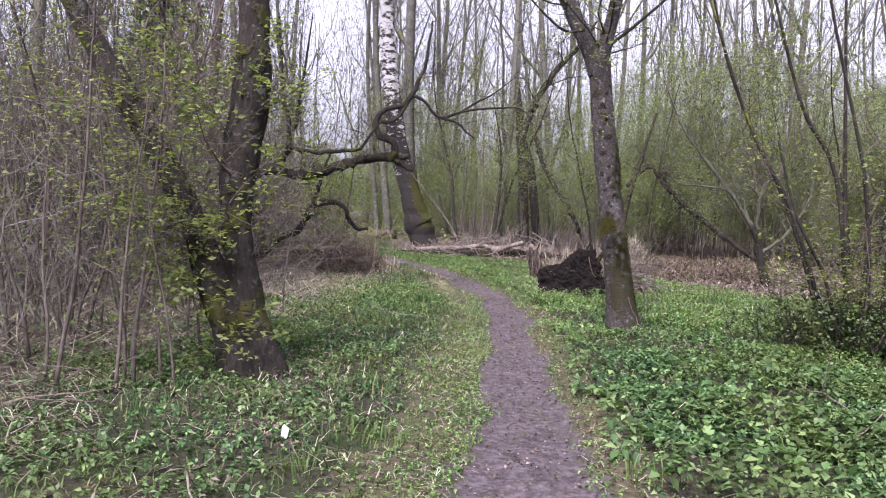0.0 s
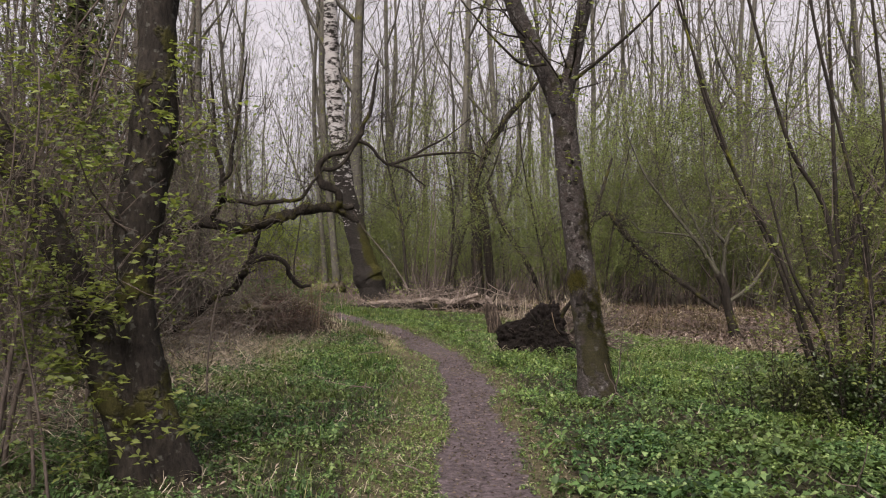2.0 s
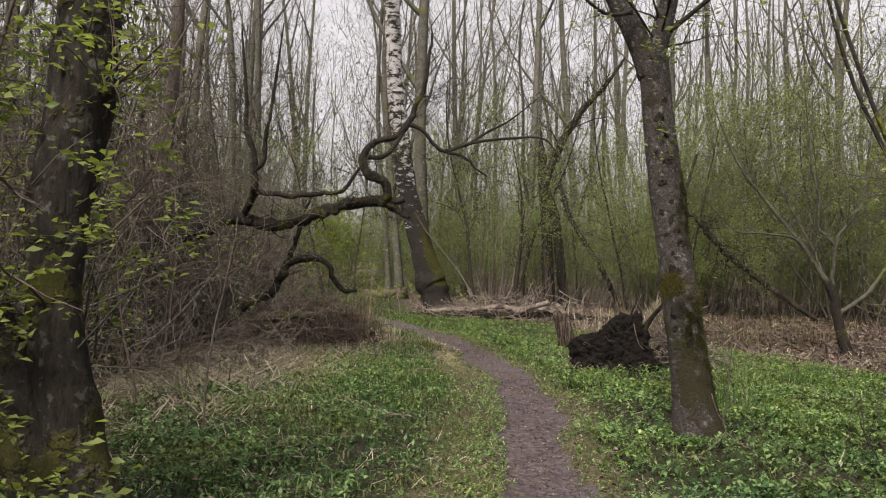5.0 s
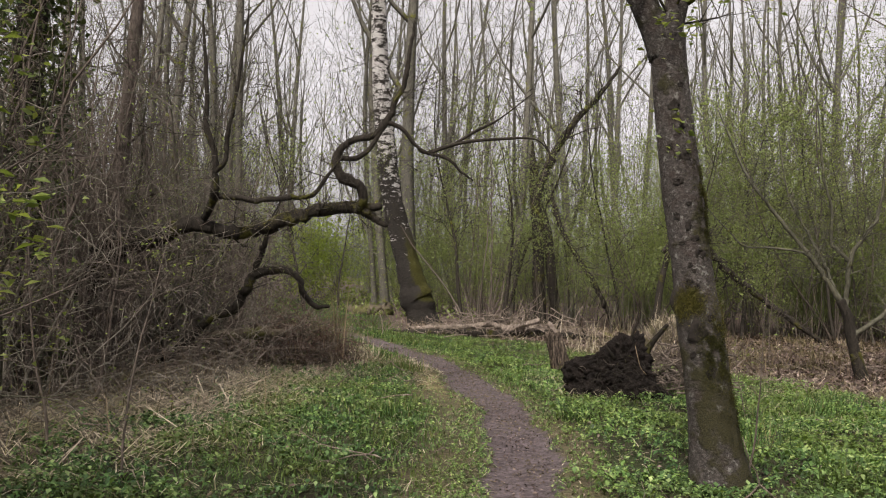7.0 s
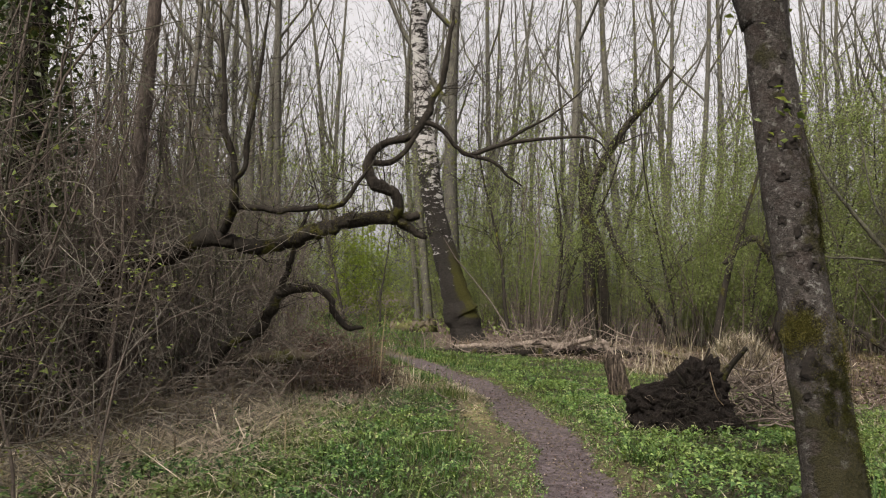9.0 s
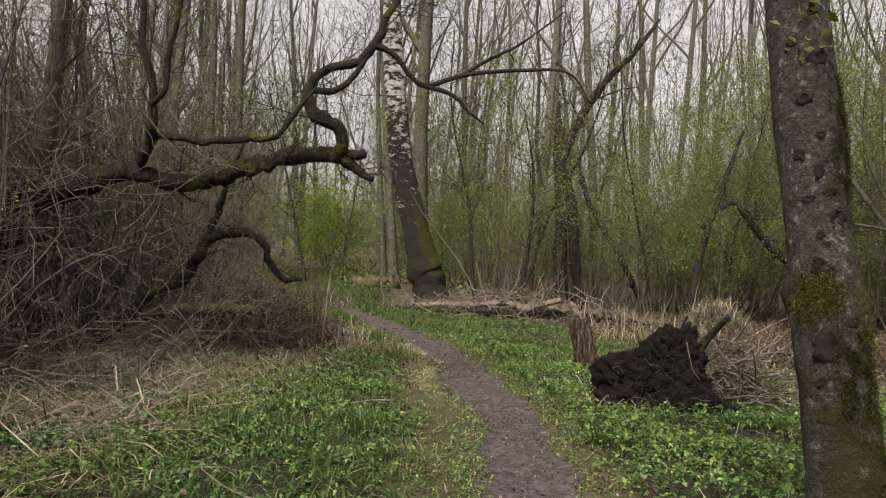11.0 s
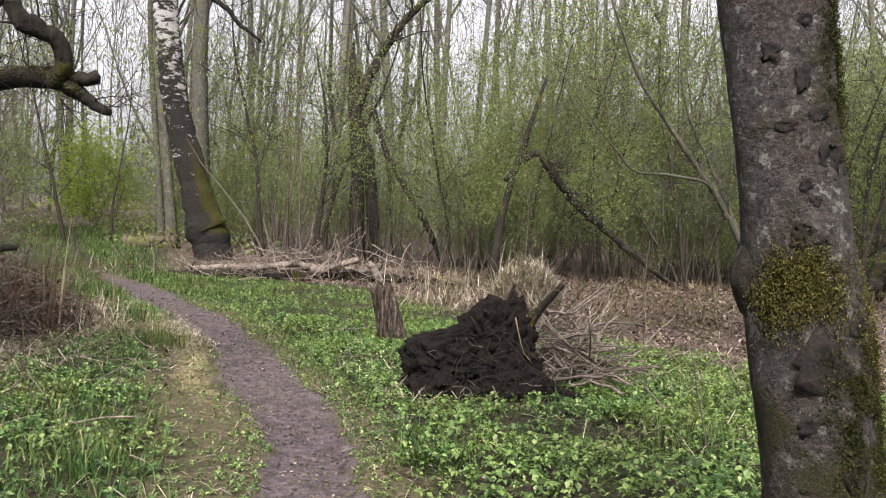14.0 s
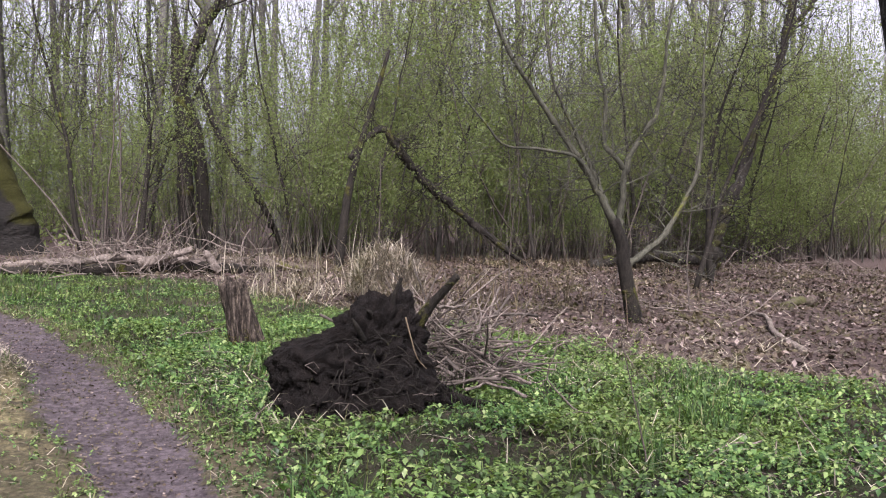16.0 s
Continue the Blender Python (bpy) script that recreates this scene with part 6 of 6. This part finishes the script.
    p = keep(x, y, np.abs(x - path_x(y)) > path_w(y) * (0.8 + 0.5 * rng.random(18000)) * (1 - smooth(23, 27, y) * rng.random(18000)))
    blades(gr, p, rng, 0.12, 0.016, 0.6)
    # tall tufts
    for cx, cy, n, h in ((-0.55, 6.6, 60, 0.14), (-0.35, 5.3, 70, 0.13), (-0.75, 4.6, 60, 0.14), (-1.1, 8.2, 60, 0.12), (-0.2, 13.2, 160, 0.2), (3.4, 13.6, 200, 0.22), (4.4, 14.2, 180, 0.25), (2.1, 16.6, 200, 0.2), (-0.4, 17.3, 220, 0.25),
                         (-0.9, 19.0, 220, 0.25), (-1.6, 21.5, 200, 0.22), (5.0, 15.0, 200, 0.25), (1.6, 13.3, 150, 0.18), (3.2, 10.5, 150, 0.25), (2.9, 11.8, 150, 0.3), (-1.9, 5.8, 60, 0.12)):
        x, y = rng.normal(cx, 0.16, n), rng.normal(cy, 0.16, n)
        blades(gr, keep(x, y, np.ones(n, bool)), rng, h, 0.009, 0.45)
    # straw lying on the ground, left bank and round the litter
    x, y = scatter(rng, 90000, -6.5, -0.6, 4, 21)
    edge = hay_x(y) - x
    m = rng.random(len(x)) < smooth(-1.0, 0.5, edge) * (0.3 + 0.7 * clumpy(x, y)) * (1 - 0.75 * smooth(2.0, 3.5, edge)) * np.where(y < 11, 0.25, 0.9)
    p = keep(x, y, m) + (0, 0, 0.02)
    p[:, 2] += 0.05 * rng.random(len(p)) ** 2
    blades(st, p, rng, 0.42, 0.0065, 1.42, (0.88, 1.08))
    x, y = scatter(rng, 16000, 1.5, 14, 13, 29)
    b = x - litter_x(y)
    m = rng.random(len(x)) < np.exp(-((b - 0.2) / 0.8) ** 2) + 0.16 * (b > 0)
    p = keep(x, y, m) + (0, 0, 0.02)
    blades(st, p, rng, 0.30, 0.008, 1.35, (0.75, 1.2))
    x, y = scatter(rng, 14000, -4, 0.3, 1, 21)
    d = path_x(y) - path_w(y) - x
    p = keep(x, y, (d > 0.1) & (rng.random(14000) < 0.15 + 0.5 * clumpy(y, x, 1.1) * smooth(0.2, 1.5, d))) + (0, 0, 0.03)
    blades(st, p, rng, 0.2, 0.005, 1.35, (0.7, 1.2))
    x, y = scatter(rng, 11000, 0.5, 8, 1, 18)
    p = keep(x, y, (x - path_x(y) > 0.6) & (rng.random(11000) < (0.2 + 0.8 * smooth(11, 14, y)) * smooth(0.3, 0.8, clumpy(x, y, 0.9)))) + (0, 0, 0.08)
    blades(st, p, rng, 0.24, 0.006, 1.35, (0.7, 1.2))
    x, y = scatter(rng, 1500, -5, -1.2, 7, 19)
    p = keep(x, y, x < hay_x(y) + 0.5 * rng.random(1500)) + (0, 0, 0.06)
    blades(st, p, rng, 0.8, 0.010, 1.4, (0.85, 1.08))
    x, y = rng.normal(-0.15, 0.2, 2200), rng.normal(18.2, 0.9, 2200)
    p = keep(x, y, x < path_x(y) - path_w(y) * 0.6) + (0, 0, 0.012)
    blades(st, p, rng, 0.12, 0.008, 1.35, (0.75, 1.15))
    # dead leaves
    x, y = scatter(rng, 62000, 1.0, 20, 13.5, 30)
    b = x - litter_x(y)
    p = keep(x, y, rng.random(len(x)) < smooth(-0.4, 0.6, b)) + (0, 0, 0.012)
    leaves(li, p, rng, 1, 0.08, 0.016, 0.55, 0.6)
    x, y = scatter(rng, 14000, -10, -0.5, 1, 26)
    p = keep(x, y, rng.random(len(x)) < 0.12 + 0.8 * smooth(-0.6, 0.8, hay_x(y) - x)) + (0, 0, 0.012)
    leaves(li, p, rng, 1, 0.06, 0.008, 0.25, 0.6)
    x, y = scatter(rng, 16000, 0.9, 7.5, 4, 25)
    p = keep(x, y, (x - path_x(y) > 0.35) & (x < litter_x(y) + 0.4)) + (0, 0, 0.012)
    leaves(li, p, rng, 1, 0.04, 0.012, 0.5, 0.5)
    x, y = scatter(rng, 30000, -2.4, 5.4, 13.5, 25.6)
    p = keep(x, y, (x - path_x(y) - path_w(y) > 0.0) & (x < litter_x(y)))
    blades(gr, p, rng, 0.05, 0.008, 0.8)
    # crumbs and leaf bits on the path
    y = rng.uniform(1, 22, 9000)
    x = path_x(y) + rng.normal(0, 0.9, 9000) * path_w(y)
    leaves(li, keep(x, y, np.ones(9000, bool)) + (0, 0, 0.006), rng, 1, 0.024, 0.003, 0.3, 0.6)
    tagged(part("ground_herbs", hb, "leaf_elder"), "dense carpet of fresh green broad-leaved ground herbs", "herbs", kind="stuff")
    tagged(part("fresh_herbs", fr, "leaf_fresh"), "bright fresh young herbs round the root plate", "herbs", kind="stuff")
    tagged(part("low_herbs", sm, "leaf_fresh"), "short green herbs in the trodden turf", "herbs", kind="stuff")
    tagged(part("grass", gr, "grass"), "soft green grass along the footpath", "grass", kind="stuff")
    tagged(part("dry_straw", st, "straw"), "pale dry straw lying flat on the ground", "straw", kind="stuff")
    tagged(part("leaf_litter", li, "litter"), "brown dead leaves strewn over the ground", "leaf litter", kind="stuff")


low_growth()


def dry_tuft(label, cx, cy, sx, sy, n, h, lean, mat, seed, width=0.008, kind_name="dry_stem_tuft"):
    rng = np.random.default_rng(seed)
    m = Mesh()
    x, y = rng.normal(cx, sx, n), rng.normal(cy, sy, n)
    blades(m, keep(x, y, np.ones(n, bool)), rng, h, width, lean)
    tagged(part(kind_name, m, mat), label, "dry stems", kind="stuff")


dry_tuft("upright brown dry stems at the thicket edge", -1.75, 17.9, 0.35, 0.45, 80, 0.65, 0.4, "reed", 500, 0.011)
dry_tuft("tall dark dry stalks beside the path", -1.5, 17.6, 0.12, 0.18, 34, 1.2, 0.15, "reed", 501, 0.014)
dry_tuft("flopped pale straw tussock beside the path", -1.2, 18.4, 0.16, 0.35, 380, 0.42, 0.9, "straw", 502, 0.01)
dry_tuft("brown dry stems filling the thicket foot", -3.0, 17.6, 0.8, 0.9, 360, 0.55, 0.7, "reed", 503, 0.01)
dry_tuft("tall blond dry grass behind the stump", 3.5, 22.2, 0.5, 0.5, 260, 0.5, 0.95, "straw", 504, 0.011)
dry_tuft("tall pale dry stalks before the green shrubs", 3.9, 24.0, 0.7, 0.6, 60, 1.1, 0.4, "straw", 505, 0.012)
dry_tuft("bleached dry grass around the fallen logs", 1.6, 26.1, 1.7, 0.3, 700, 0.4, 0.9, "straw", 506, 0.012)
dry_tuft("dry brown undergrowth stems at the far thicket", 9.0, 26.8, 4.5, 0.8, 1500, 0.3, 0.9, "reed", 507, 0.013)
dry_tuft("dry brown undergrowth stems behind the logs", 1.5, 27.6, 2.0, 0.6, 600, 0.3, 0.9, "reed", 508, 0.013)
dry_tuft("reddish dry stems in the leaf litter", 6.0, 21.5, 1.6, 1.6, 700, 0.45, 0.6, "reed", 509, 0.009)
dry_tuft("dry stems in the near thicket", -4.2, 12.6, 1.0, 1.8, 300, 0.7, 0.6, "reed", 510, 0.009)


def bramble_tangle():
    """Curling thin bramble and vine shoots all through the thicket's edge."""
    rng = np.random.default_rng(520)
    for name, mat, label, n in (("bramble_tangle", "twig_grey", "pale curling bramble shoots tangled at the thicket edge", 620), ("vine_tangle", "twig_brown", "brown vines tangled through the thicket", 620)):
        m = Mesh()
        for _ in range(n):
            y = rng.uniform(10.5, 19.5)
            x = float(hay_x(np.array(y))) - 0.7 - abs(rng.normal(0, 1.3))
            z = rng.uniform(0.05, 0.5) if rng.random() < 0.4 else rng.uniform(0.2, 2.6)
            s = shoot(rng, (x, y, z), rng.normal(0, 1, 3) * (1, 1, 0.7), rng.uniform(0.6, 1.7), 0.0045, 0.002, 8, 0.42, -0.03)
            s[:, 2] = np.maximum(s[:, 2], 0.02)
            tube(m, s, 3, cap=False)
        tagged(part(name, m, mat), label, "brambles", kind="stuff")
    m = Mesh()
    for _ in range(260):
        y = rng.uniform(5.0, 9.5)
        x = -2.6 - abs(rng.normal(0, 1.0))
        s = shoot(rng, (x, y, rng.uniform(0.0, 2.4)), rng.normal(0, 1, 3), rng.uniform(0.5, 1.4), 0.004, 0.0015, 8, 0.35, 0.02)
        s[:, 2] = np.maximum(s[:, 2], 0.02)
        tube(m, s, 3, cap=False)
    tagged(part("bramble_tangle", m, "twig_grey"), "pale curling twigs among young saplings", "brambles", kind="stuff")


bramble_tangle()


def bramble_mound():
    """Low dome of dead arching bramble canes on the path's bank."""
    rng = np.random.default_rng(513)
    for name, mat, label, n, r in (("bramble_mound", "twig_brown", "mound of dead brown bramble canes on the bank", 520, 0.006), ("bramble_mound", "reed_cane", "reddish dead canes in the bramble mound", 320, 0.005),
                                   ("bramble_mound", "dead_wood", "bleached canes and sticks in the bramble mound", 190, 0.006)):
        m = Mesh()
        for _ in range(n):
            u, th = math.sqrt(rng.random()), rng.uniform(0, 6.28)
            x, y = -2.25 + 0.95 * u * math.cos(th), 17.9 + 1.0 * u * math.sin(th)
            top = 0.8 * (1 - u * u) + 0.12
            way = (rng.normal(0.15, 0.8), rng.normal(0, 0.8), rng.uniform(-0.1, 1.3))
            s = shoot(rng, (x, y, top * rng.random()), way, rng.uniform(0.35, 0.95), r * rng.uniform(0.7, 1.3), 0.0025, 8, 0.2, -0.16)
            s[:, 2] = np.maximum(s[:, 2], 0.02)
            tube(m, s, 4, cap=False)
        tagged(part(name, m, mat), label, "brambles", kind="stuff")
    m = Mesh()
    n = 2600
    u, th = np.sqrt(rng.random(n)), rng.uniform(0, 6.28, n)
    leaves(m, np.stack([-2.2 + 1.0 * u * np.cos(th), 17.9 + 1.0 * u * np.sin(th), 0.05 + rng.random(n) * (0.75 * (1 - u * u) + 0.05)], 1), rng, 1, 0.07, 0.05, 0.8, 0.5)
    tagged(part("bramble_leaves", m, "litter"), "withered brown leaves caught in the bramble mound", "leaf litter", kind="stuff")


bramble_mound()


def dry_mound():
    rng = np.random.default_rng(511)
    n = 3200
    th, u = rng.uniform(0, 6.28, n), rng.random(n)
    r = 0.55 * np.sqrt(1 - u ** 2) * rng.uniform(0.75, 1, n)
    at = np.stack([4.5 + r * np.cos(th), 21.0 + r * np.sin(th), 0.15 + 0.6 * u], 1)
    m = Mesh()
    blades(m, at, rng, 0.28, 0.010, 1.3)
    tagged(part("dry_vine_mound", m, "straw"), "rounded mound of tangled straw-coloured dry vines", "dry vines", kind="stuff")


dry_mound()


def paper_scrap():
    rng = np.random.default_rng(512)
    m = Mesh()
    gx2, gy2 = np.meshgrid(np.linspace(-0.035, 0.035, 7), np.linspace(-0.05, 0.05, 9))
    z = 0.06 + 0.012 * np.sin(70 * gx2 + 40 * gy2) + rng.normal(0, 0.003, gx2.shape) + 0.5 * gy2
    i, j = np.meshgrid(np.arange(8), np.arange(6), indexing="ij")
    m.put(np.stack([gx2 * 0.6 - 0.90, gy2 * 0.4 + 5.14, z + 0.01], -1).reshape(-1, 3), None, np.stack([i * 7 + j, i * 7 + j + 1, (i + 1) * 7 + j + 1, (i + 1) * 7 + j], -1).reshape(-1, 4))
    tagged(part("paper_scrap", m, "white"), "crumpled white paper scrap caught in the grass", "litter")


paper_scrap()
